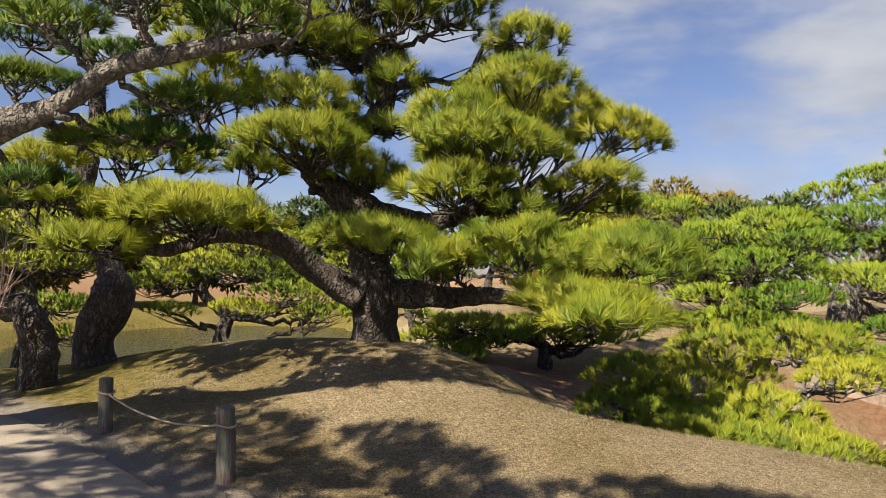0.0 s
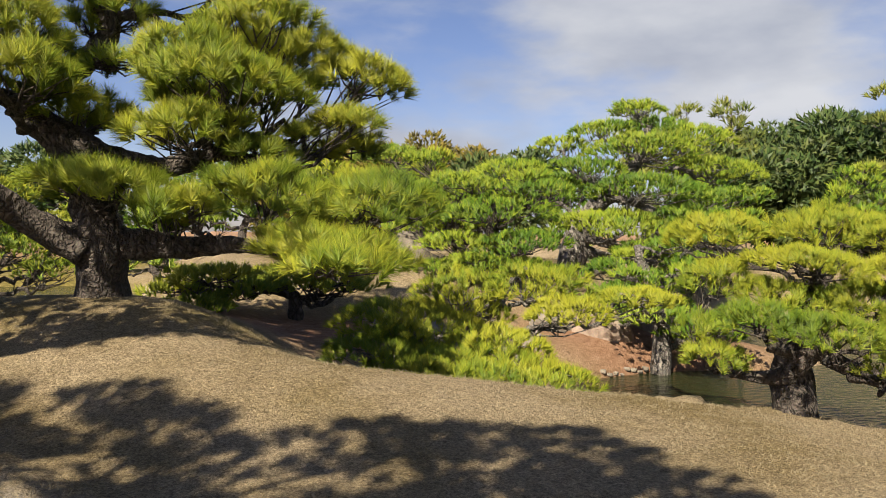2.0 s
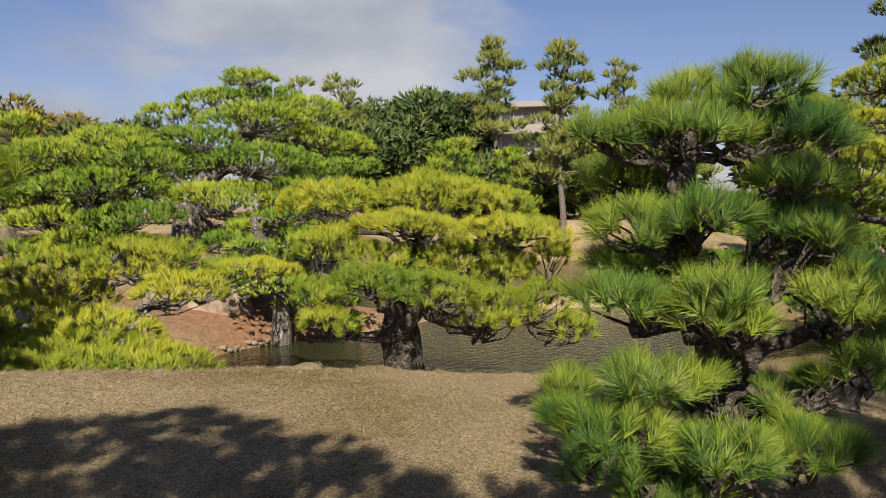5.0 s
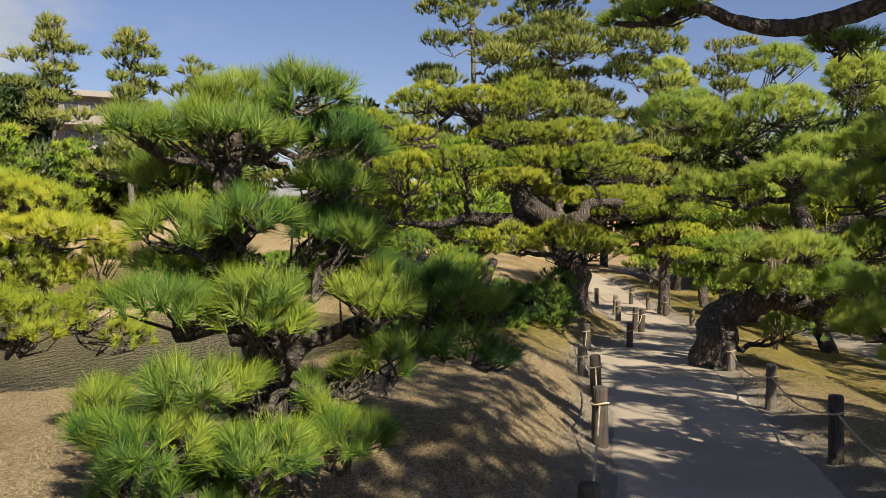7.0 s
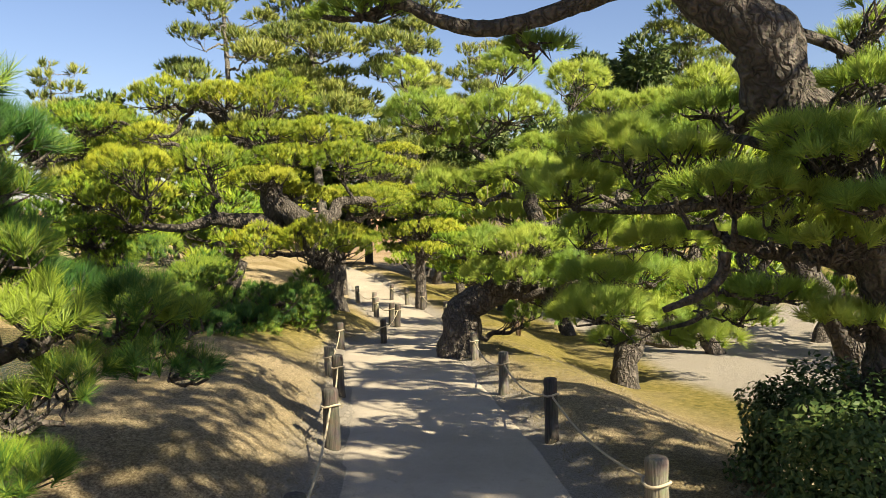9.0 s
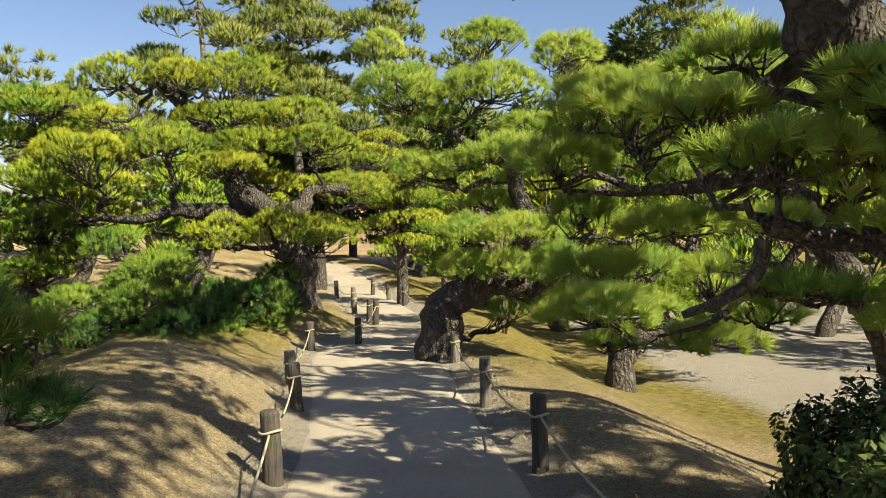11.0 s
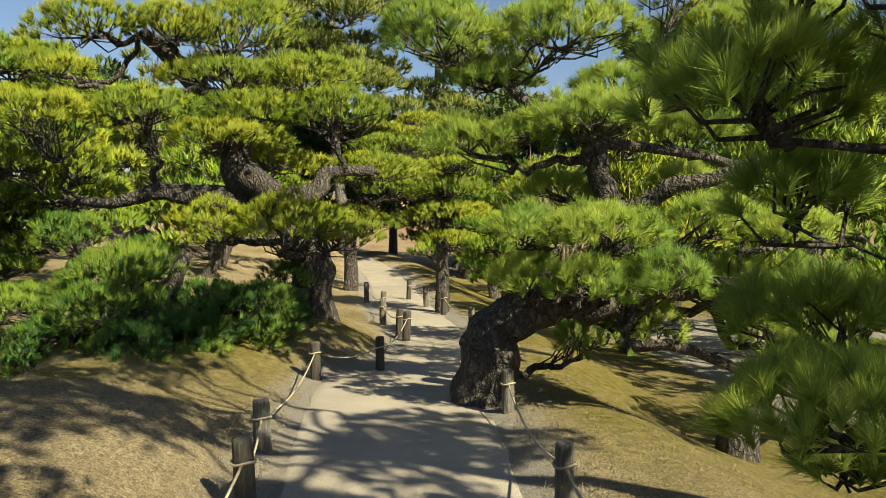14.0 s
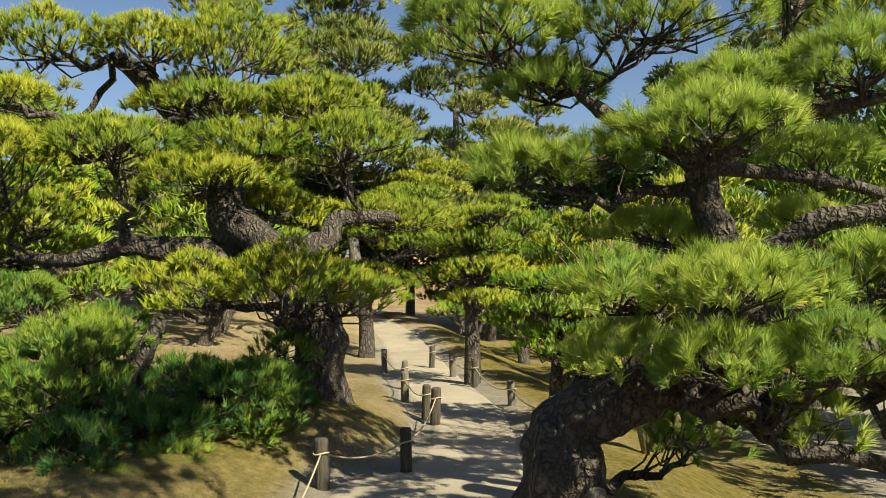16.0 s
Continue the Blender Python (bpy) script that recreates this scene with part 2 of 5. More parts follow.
def post_wood(lo, hi):
    def build(nt, p, N, L):
        co = N("ShaderNodeTexCoord").outputs["Object"]
        grain = noise_node(N, L, 30, 5, 0.7, co, (1.6, 1.6, 0.12))
        blot = noise_node(N, L, 9, 4, 0.6, co)
        r = ramp(N, [(0.3, lo), (0.62, hi), (0.8, tuple(min(1, x * 1.35) for x in hi))])
        L(grain.outputs["Fac"], r.inputs["Fac"])
        c = mixed(N, L, 0.6, r.outputs[0], blot.outputs["Color"], "SOFT_LIGHT")
        L(c, p.inputs["Base Color"])
        p.inputs["Roughness"].default_value = 0.9
        bump(N, L, p, grain.outputs["Fac"], 0.8, 0.02)
    return build


def plain(colour, rough=0.8):
    def build(nt, p, N, L):
        n = noise_node(N, L, 14, 4, 0.6)
        r = ramp(N, [(0.3, tuple(x * 0.75 for x in colour)), (0.7, colour)])
        L(n.outputs["Fac"], r.inputs["Fac"])
        L(r.outputs[0], p.inputs["Base Color"])
        p.inputs["Roughness"].default_value = rough
    return build


M_GROUND = material("dry_lawn_and_moss", grass_ground)
M_PATH = material("packed_sand", sand_path)
M_WATER = material("pond_water", pond_water)
M_ROCK = material("garden_rock", stone((0.10, 0.085, 0.068), (0.30, 0.26, 0.205)))
M_ROCK_WARM = material("warm_bank_rock", stone((0.17, 0.125, 0.095), (0.37, 0.29, 0.23)))
M_POST_DARK = material("charred_post_wood", post_wood((0.022, 0.018, 0.015), (0.085, 0.07, 0.058)))
M_POST_GREY = material("weathered_post_wood", post_wood((0.055, 0.047, 0.039), (0.19, 0.165, 0.135)))
M_ROPE = material("hemp_rope", plain((0.42, 0.35, 0.25), 0.95))
M_CONCRETE = material("pale_concrete", plain((0.27, 0.25, 0.24), 0.85))
# darker copy of the concrete: shade behind the balconies put into its colour
M_CONCRETE_SHADED = material("concrete_with_painted_shade", plain((0.17, 0.165, 0.165), 0.85))
M_GLASS = material("window_glass", lambda nt, p, N, L: (setattr(p.inputs["Base Color"], "default_value", (0.03, 0.035, 0.04, 1)), setattr(p.inputs["Roughness"], "default_value", 0.08)))
M_STRAW = material("dry_grass_blades", plain((0.25, 0.205, 0.125), 0.95))
M_TWIG = material("bare_twigs", plain((0.30, 0.22, 0.18), 0.9))


# ---- the lie of the land ----
def smooth(a, b, v):
    u = min(1.0, max(0.0, (v - a) / (b - a)))
    return u * u * (3 - 2 * u)


LEFT_EDGE = [(-9.0, 12.0), (-5.2, 8.6), (-2.9, 6.55), (-1.75, 5.4), (0.6, 3.3), (2.6, 1.2), (4.85, 0.5), (7.1, 0.62), (9.5, 0.88), (12.6, 1.42),
             (14.8, 1.62), (15.5, 1.05), (18.1, 1.02), (21.0, 1.75), (24.0, 2.4), (28.0, 3.1), (34.0, 4.4), (44.0, 7.5)]
RIGHT_EDGE = [(-10.0, 9.5), (-6.3, 6.6), (-4.2, 3.8), (-3.0, 1.0), (-1.0, -1.6), (2.2, -1.75), (4.9, -1.3), (7.3, -1.12), (9.6, -0.88), (12.6, -0.62),
              (13.8, -0.3), (16.0, -0.35), (19.4, -0.1), (22.4, 0.5), (25.0, 1.0), (29.0, 1.7), (35.0, 3.0), (45.0, 6.0)]
POND_Z = -1.2
PONDS = [(11.3, 7.9, 4.7, 3.7, 0), (8.4, 10.3, 2.7, 1.3, -8), (18.5, 16.3, 8.5, 3.6, 24), (-7.6, 27.0, 6.0, 8.6, 0), (-8.5, 18.0, 7.0, 4.2, -12)]   # x, y, two half-lengths, turn


def along(edge, n):
    """n points evenly spaced along a smooth line through the corners."""
    P = [Vector((x, y, 0)) for x, y in edge]
    P = [2 * P[0] - P[1]] + P + [2 * P[-1] - P[-2]]
    fine = []
    for i in range(1, len(P) - 2):
        a, b, c, d = P[i - 1:i + 3]
        for k in range(12):
            u = k / 12
            fine.append(0.5 * (2 * b + (c - a) * u + (2 * a - 5 * b + 4 * c - d) * u * u + (3 * b - a - 3 * c + d) * u ** 3))
    fine.append(P[-2])
    s = np.r_[0, np.cumsum([(q - p).length for p, q in zip(fine, fine[1:])])]
    want = np.linspace(0, s[-1], n)
    return np.c_[np.interp(want, s, [p.x for p in fine]), np.interp(want, s, [p.y for p in fine])]


LE, RE = along(LEFT_EDGE, 220), along(RIGHT_EDGE, 220)
HALF = np.hypot(*(LE - RE).T) / 2


def off_path(x, y):
    """Metres outside the path's edge (negative on the path), and the side: +1 lawn, -1 the lower side."""
    near, outer = [], []
    for edge, way in ((LE, 1), (RE, -1)):
        d = np.hypot(edge[:, 0] - x, edge[:, 1] - y)
        k = min(max(int(d.argmin()), 1), len(edge) - 2)
        t = edge[k + 1] - edge[k - 1]
        near.append(float(d.min()))
        outer.append(way * (t[0] * (y - edge[k, 1]) - t[1] * (x - edge[k, 0])) > 0)
    side = 1 if near[0] < near[1] else -1
    return (min(near) if outer[0 if side > 0 else 1] else -min(near)), side


def pond_gap(x, y):
    best = 99.0
    for cx, cy, a, b, turn in PONDS:
        c, s = math.cos(radians(turn)), math.sin(radians(turn))
        u, v = (x - cx) * c + (y - cy) * s, -(x - cx) * s + (y - cy) * c
        k = math.hypot(u / a, v / b)
        best = min(best, (k - 1) * min(a, b) * (0.9 + 0.25 * math.sin(3 * math.atan2(v, u))))
    return best


def path_z(x):
    return -0.42 - 0.052 * max(-3.0, min(x, 30.0)) - 0.0011 * max(0.0, min(x, 14.0)) ** 2 + 0.012 * max(0.0, min(x, 34.0) - 15)


def land(x, y):
    d, side = off_path(x, y)
    z = path_z(x)
    if d > 0:
        if side > 0:
            z += 0.07 * smooth(0, 0.35, d) + 0.13 * smooth(0.3, 2.5, d)
            z += 0.62 * math.exp(-((x + 0.6) ** 2 / 16 + (y - 8.6) ** 2 / 9)) * smooth(0, 3.0, d)
            z -= (0.55 * smooth(6.2, 8.7, y) + 0.1 * smooth(8.5, 10, y)) * smooth(-0.1, 1.8, x) * smooth(8, 5.5, x) * (1 - 0.7 * smooth(9.2, 11.4, y))
            z += 0.20 * math.exp(-((x - 10.5) ** 2 / 30 + (y - 3.2) ** 2 / 3)) * smooth(0, 2, d)
            # a bank rises beside the path and falls away behind
            z += 0.34 * smooth(0.05, 0.9, d) * (1 - 1.15 * smooth(1.3, 3.0, d)) * smooth(4.2, 6.0, x) * smooth(12.5, 10.0, x)
            z += 0.42 * smooth(0.05, 0.9, d) * math.exp(-((x - 16.6) ** 2 / 4 + (y - 2.5) ** 2 / 3))
            z -= 0.40 * smooth(2.5, 7.0, d) * smooth(9, 13, x)
            z += 1.3 * smooth(11, 18, y) * smooth(-3, 3, x) - 0.75 * smooth(9.8, 14, y) * smooth(0.5, -1.5, x)
            z += 0.5 * smooth(18, 30, x) * smooth(2, 8, d) + 0.75 * smooth(11, 15, x) * smooth(3.5, 8, y)
        else:
            z += 0.08 * smooth(0, 0.3, d) - 0.60 * smooth(0.8, 2.8, d) + 0.3 * smooth(8, 16, d)
        z += 0.03 * noise.noise((x * 0.9, y * 0.9, 0.0)) * smooth(0, 0.6, d)
    g = pond_gap(x, y)
    if g < 1.2:
        z = min(z, POND_Z - 0.35 + (z - POND_Z + 0.35) * smooth(-0.25, 1.2, g) + 0.40 * smooth(-0.2, 0.12, g))
    return z


def axis(lo, hi, fine, reach):
    a = list(np.arange(lo, hi, fine))
    step = fine
    while a[-1] < reach:
        step *= 1.22
        a.append(a[-1] + step)
    step = fine
    while a[0] > -reach:
        step *= 1.22
        a.insert(0, a[0] - step)
    return a


def mesh_object(name, verts, faces, mat, parent=None, smooth_shade=False, label=""):
    me = bpy.data.meshes.new(name)
    me.from_pydata(verts, [], faces)
    me.materials.append(mat)
    if smooth_shade:
        me.polygons.foreach_set("use_smooth", [True] * len(me.polygons))
    ob = new(name, me)
    if parent:
        ob.parent = parent
    if label:
        ob["label"] = label
    return ob


def build_ground():
    X, Y = axis(-11, 31, 0.24, 900), axis(-10, 24, 0.24, 900)
    verts, moss, earth, sand = [], [], [], []
    for y in Y:
        for x in X:
            d, side = off_path(x, y) if -14 < x < 36 and -14 < y < 26 else (9.0, 1 if y > 0 else -1)
            z = land(min(60, max(-40, x)), min(60, max(-40, y)))
            if d < 0:
                z -= 0.05 * smooth(-0.35, -0.6, d)
            verts.append((x, y, z))
            n = noise.noise((x * 0.8, y * 0.8, 3.1))
            under = max(0.35 * math.exp(-((x + 0.6) ** 2 + (y - 9.4) ** 2) / 5), 0.9 * math.exp(-((x - 16) ** 2 / 14 + (y - 3.2) ** 2 / 6)),
                        0.85 * smooth(8.0, 9.5, x) * smooth(1.2, 2.2, d) * (side > 0) * smooth(7, 5, y) * smooth(22, 18, x), 0.8 * smooth(9.0, 12, x) * smooth(0.1, 0.8, d) * (side < 0), 0.9 * smooth(-1.5, -4, x) * smooth(0, .4, d))
            moss.append(min(1, max(0, (under + 0.5 * n) * 1.3 - 0.1)) if d > 0 else 0)
            e = math.exp(-((x - 1.8) ** 2 / 3 + (y - 11.6) ** 2 / 1.6)) + 0.9 * math.exp(-((x - 7.8) ** 2 / 5 + (y - 12.4) ** 2 / 2.5)) + smooth(40, 80, math.hypot(x, y)) * 0.5
            earth.append(min(1, e * 1.6))
            sand.append(max(smooth(0.45, 0.0, d), 0.95 * smooth(3.3, 4.3, d) * (side < 0) * smooth(5, 9, x) * smooth(30, 24, x)))
    w = len(X)
    faces = [(j * w + i, j * w + i + 1, (j + 1) * w + i + 1, (j + 1) * w + i) for j in range(len(Y) - 1) for i in range(w - 1)]
    g = mesh_object("ground", verts, faces, M_GROUND, smooth_shade=True)
    for nm, vals in (("moss", moss), ("earth", earth), ("sand", sand)):
        g.data.attributes.new(nm, "FLOAT", "POINT").data.foreach_set("value", vals)
    tagged(g, "dry straw-coloured winter lawn with moss and bare earth", "ground", kind="structure")


build_ground()


def build_path():
    n, across = len(LE), 21
    verts, faces = [], []
    for i in range(n):
        for k in range(across):
            u = k / (across - 1)
            wob = 0.12 * noise.noise((i * 0.45, 0 if u < 0.5 else 7.0, 1.0)) if k in (0, across - 1) else 0
            x, y = LE[i] * (1 - u) + RE[i] * u
            x, y = x + wob, y + wob
            verts.append((x, y, path_z(x) + 0.008 + 0.004 + 0.008 * noise.noise((x * 2, y * 2, 0)) - 0.09 * smooth(0.16, 0.0, 2 * HALF[i] * min(u, 1 - u))))
    for i in range(n - 1):
        for k in range(across - 1):
            a = i * across + k
            faces.append((a, a + across, a + across + 1, a + 1))
    tagged(mesh_object("path", verts, faces, M_PATH, smooth_shade=True), "pale packed sand footpath winding between rope fences", "path", kind="structure")


build_path()


def build_water():
    verts, faces = [], []
    for j, (cx, cy, a, b, turn) in enumerate(PONDS):
        c, sn = math.cos(radians(turn)), math.sin(radians(turn))
        n0 = len(verts)
        for k in range(48):
            u, v = 1.35 * a * math.cos(k * math.pi / 24), 1.35 * b * math.sin(k * math.pi / 24)
            verts.append((cx + u * c - v * sn, cy + u * sn + v * c, POND_Z - 0.004 * j))
        faces.append(tuple(range(n0, n0 + 48)))
    tagged(mesh_object("water", verts, faces, M_WATER), "green-brown rippled garden pond water", "water", kind="structure")


build_water()


# ---- shapes ----
def tube(points, radii, sides=8, lump=0.0, seed=0, cap=True):
    """Vertices and faces of a tapered, lumpy tube along points."""
    P = [Vector(p) for p in points]
    verts, faces = [], []
    side = Vector((1, 0.13, 0.07))
    for i, p in enumerate(P):
        d = (P[min(i + 1, len(P) - 1)] - P[max(i - 1, 0)])
        d = d.normalized() if d.length > 1e-6 else Vector((0, 0, 1))
        side = (side - d * side.dot(d))
        side = side.normalized() if side.length > 1e-4 else d.orthogonal().normalized()
        up = d.cross(side)
        for k in range(sides):
            a = 2 * math.pi * k / sides
            v = side * math.cos(a) + up * math.sin(a)
            r = radii[i] * (1 + lump * noise.noise((p + v * radii[i] * 2.0) * (1.2 / max(radii[i], 0.05)) + Vector((seed, 0, 0))))
            verts.append(p + v * r)
    for i in range(len(P) - 1):
        for k in range(sides):
            a, b = i * sides + k, i * sides + (k + 1) % sides
            faces.append((a, b, b + sides, a + sides))
    if cap:
        faces.append(tuple(range(len(verts) - sides, len(verts))))
        faces.append(tuple(reversed(range(sides))))
    return verts, faces


def joined(bits):
    V, Fc = [], []
    for v, f in bits:
        n = len(V)
        V += list(v)
        Fc += [tuple(i + n for i in q) for q in f]
    return V, Fc


def spline(points, per=5):
    """A smooth line through points of x, y, z, radius."""
    P = [np.array(p, float) for p in points]
    P = [2 * P[0] - P[1]] + P + [2 * P[-1] - P[-2]]
    out = []
    for i in range(1, len(P) - 2):
        a, b, c, d = P[i - 1:i + 3]
        for k in range(per):
            u = k / per
            out.append(0.5 * (2 * b + (c - a) * u + (2 * a - 5 * b + 4 * c - d) * u * u + (3 * b - a - 3 * c + d) * u ** 3))
    out.append(P[-2])
    out = np.array(out)
    out[:, 3] = np.maximum(out[:, 3], 0.006)
    return out


def soup(name, tri, mat, parent, lie=None):
    """One mesh of loose triangles, from an array of n x 3 x 3; lie: the way that each one's cushion faces."""
    n = len(tri)
    me = bpy.data.meshes.new(name)
    me.vertices.add(3 * n)
    me.vertices.foreach_set("co", tri.astype(np.float32).ravel())
    me.loops.add(3 * n)
    me.loops.foreach_set("vertex_index", np.arange(3 * n, dtype=np.int32))
    me.polygons.add(n)
    me.polygons.foreach_set("loop_start", np.arange(0, 3 * n, 3, dtype=np.int32))
    me.materials.append(mat)
    me.update(calc_edges=True)
    if lie is not None:
        me.attributes.new("lie", "FLOAT_VECTOR", "POINT").data.foreach_set("vector", np.repeat(unit(lie), 3, 0).astype(np.float32).ravel())
    ob = new(name, me)
    ob.parent = parent
    return ob


def unit(a):
    return a / np.maximum(1e-9, np.linalg.norm(a, axis=-1, keepdims=True))


def tufts(rng, centres, axes, needles, length, width, spread):
    """Needle triangles fanned round each tuft's axis."""
    n = len(centres)
    t = np.repeat(unit(axes), needles, 0)
    d = unit(rng.normal(size=(n * needles, 3)))
    lean = spread * rng.uniform(0.1, 1.0, (n * needles, 1))
    way = unit(t + lean * unit(d - t * (d * t).sum(1, keepdims=True)))
    ln = length * rng.uniform(0.7, 1.15, (n * needles, 1))
    base = np.repeat(centres, needles, 0) + t * rng.uniform(-0.35, 0.15, (n * needles, 1)) * length
    side = unit(np.cross(way, unit(rng.normal(size=way.shape)))) * width / 2
    tip = base + way * ln
    tip[:, 2] -= 0.06 * length * rng.uniform(0, 1, n * needles)
    return np.stack([base - side, base + side, tip], 1)


def pad_points(rng, r, h, count):
    """Places and outward ways over a clipped cushion of half-width r and height h: a lumpy top, a brushy rim, a flat underside."""
    a, u = rng.uniform(0, 2 * math.pi, count), np.sqrt(rng.uniform(0, 1, count))
    p1, p2, p3 = rng.uniform(0, 2 * math.pi, 3)
    edge = r * (0.9 + 0.09 * np.sin(2 * a + p1) + 0.09 * np.sin(5 * a + p2) + 0.05 * np.sin(9 * a + p3))
    x, y = edge * u * np.cos(a), edge * u * np.sin(a)
    k = 5.5 / max(0.3, min(r, 0.8))
    lump = 0.5 + 0.28 * np.sin(k * x + p1) * np.cos(k * y + p2) + 0.22 * np.sin(1.9 * k * x + p3 + 1.3 * k * y)
    sx = 0.28 * np.cos(k * x + p1) * np.cos(k * y + p2) + 0.3 * np.cos(1.9 * k * x + p3 + 1.3 * k * y)
    sy = -0.28 * np.sin(k * x + p1) * np.sin(k * y + p2) + 0.2 * np.cos(1.9 * k * x + p3 + 1.3 * k * y)
    dome = np.sqrt(np.maximum(0, 1 - u ** 2.6))
    z = h * (0.12 + dome * (0.50 + 0.38 * lump))
    inner = rng.uniform(0, 1, count) < 0.28
    z = np.where(inner, z * rng.uniform(0.15, 0.8, count), z)
    out = np.stack([np.cos(a) * (0.15 + 0.85 * u ** 3) - 0.5 * sx, np.sin(a) * (0.15 + 0.85 * u ** 3) - 0.5 * sy, 0.55 + 0.75 * dome], 1)
    out += 0.16 * rng.normal(size=out.shape)
    return np.stack([x, y, z], 1), out


# detail: tufts per square metre, needles per tuft, needle length, needle width, spread
NEAR_D = (130, 84, 0.13, 0.0042, 1.3)
MID_D = (120, 50, 0.105, 0.0066, 1.35)
BACK_D = (60, 16, 0.135, 0.020, 1.0)
FAR_D = (18, 10, 0.36, 0.06, 1.0)
SHADE_D = (60, 16, 0.2, 0.04, 1.0)
LEAN_D = (105, 64, 0.13, 0.0056, 1.3)
LOW_D = (105, 32, 0.11, 0.0095, 1.1)
BIG_D = (60, 84, 0.17, 0.0068, 1.6)
SHORE_D = (30, 10, 0.17, 0.034, 1.0)
FULL_D = (105, 34, 0.12, 0.0095, 1.05)


def pine(name, trunk, pads, mat, bark, detail, label, seed, squash=0.30, group="", twig=1.0, lump=0.25, fill=False, arms=()):
    """A trained pine: a bent trunk, limbs that carry flat cushions of needles, and twigs inside them."""
    rng = np.random.default_rng(seed)
    root = tagged(new(name), label, "pine tree", group)
    base = Vector(trunk[0][:3])
    ground_z = land(base.x, base.y)
    nodes = [(trunk[0][0], trunk[0][1], min(trunk[0][2], ground_z) - 0.25, trunk[0][3] * 1.3)]
    nodes += [(*(np.array(p[:3]) + rng.normal(size=3) * p[3] * (0.25 if k > 1 else 0.0)), p[3] * rng.uniform(0.93, 1.08)) for k, p in enumerate(trunk)]
    line = spline(nodes, 7)
    root.location = (base.x, base.y, ground_z)
    o = np.array([base.x, base.y, ground_z])
    sides = 16 if detail in (NEAR_D, MID_D) else 8
    v, f = tube(line[:, :3] - o, line[:, 3], sides, lump, seed)
    mesh_object("trunk", v, f, bark, root, True)
    dens, needles, length, width, spread = detail
    for arm in arms:        # the great bent boughs
        al = spline([(*(np.array(p[:3]) + rng.normal(size=3) * p[3] * 0.5), p[3]) for p in arm], 7)
        v, f = tube(al[:, :3] - o, al[:, 3], 12, lump, seed + 1)
        mesh_object("bough", v, f, bark, root, True)
        line = np.concatenate([line, al])
    # a pad given by its middle and half-width alone is as high as the tree's habit makes it
    pads = [p if len(p) == 5 else (p[0], p[1], p[2] - 0.5 * squash * p[3], p[3], 1.4 * squash * p[3]) for p in pads]
    if fill:        # smaller cushions further in, between the large ones and the stem
        more = []
        for x, y, z, r, h in pads:
            c = np.array([x, y, z])
            k = int(np.linalg.norm(line[:, :3] - c, axis=1).argmin())
            w = unit((line[k, :3] - c) * (1, 1, 0) + rng.normal(size=3) * (0.6, 0.6, 0))
            q = c + w * r * 0.95 + (0, 0, rng.uniform(-0.16, 0.1) * r)
            more.append((q[0], q[1], max(q[2], ground_z + 0.3 * r), r * 0.55, h * 0.6))
        pads = list(pads) + more
    for x, y, z, r, h in pads:
        c = np.array([x, y, z])
        # the limb leaves the trunk below the pad
        dist = np.linalg.norm((line[:, :3] - c) * (1, 1, 1.3), axis=1) + 0.8 * np.maximum(0, line[:, 2] - z + 0.05) + (line[:, 2] < ground_z + 0.25) * 2
        k = int(dist.argmin())
        s = line[k]
        span = np.linalg.norm(c - s[:3])
        under = c + (0, 0, 0.08 * h)
        bend = rng.normal(size=(3, 3)) * span * 0.09
        r0 = min(s[3] * 0.5, 0.015 + 0.032 * span + 0.015 * r) if span > 0.15 else 0.02
        pts = [(*s[:3], r0 * 1.15)]
        for j, w in enumerate((0.28, 0.55, 0.8)):
            q = s[:3] * (1 - w) + under * w + bend[j]
            q[2] -= 0.12 * span * math.sin(math.pi * w) * (1 if z > s[2] else -0.3)
            pts.append((*q, r0 * (1 - 0.6 * w)))
        pts.append((*under, r0 * 0.32))
        ln = spline(pts, 4)
        ln[:, :3] += rng.normal(size=(len(ln), 3)) * 0.012 * (1 + span)
        bits = [tube(ln[:, :3] - o, ln[:, 3], 7 if sides > 8 else 5, 0.25, seed)]
        area = math.pi * r * r
        n = max(10, int(area * dens * 1.25))
        # the needles of trained pads reach past the shoots that they sit on
        cut = length if length < 0.2 else 0.0
        P, out = pad_points(rng, max(0.6 * r, r - 0.25 * cut), max(0.4 * h, h - 0.6 * cut), n)
        P[:, 2] += 0.25 * cut
        tilt = rng.normal(size=2) * 0.05
        P[:, 2] += P[:, 0] * tilt[0] + P[:, 1] * tilt[1]
        for q in P[rng.choice(len(P), max(4, int(twig * min(len(P), 8 + 16 * r))), replace=False)]:
            st = ln[rng.integers(len(ln) // 2, len(ln))][:3]
            en = c + q * (0.93, 0.93, 0.8)
            m1 = st * 0.5 + en * 0.5 + rng.normal(size=3) * 0.07 * (r + 0.2) - (0, 0, 0.05 * r)
            bits.append(tube(np.array([st, m1, en]) - o, [0.010 + 0.008 * r, 0.008 + 0.004 * r, 0.004], 3, 0, 0, False))
        v, f = joined(bits)
        mesh_object("limb", v, f, bark, root, True)
        soup("needle_pad", tufts(rng, P + c - o, out, needles, length, width, spread), mat, root, np.repeat(out, needles, 0))["kind"] = "stuff"
    return root


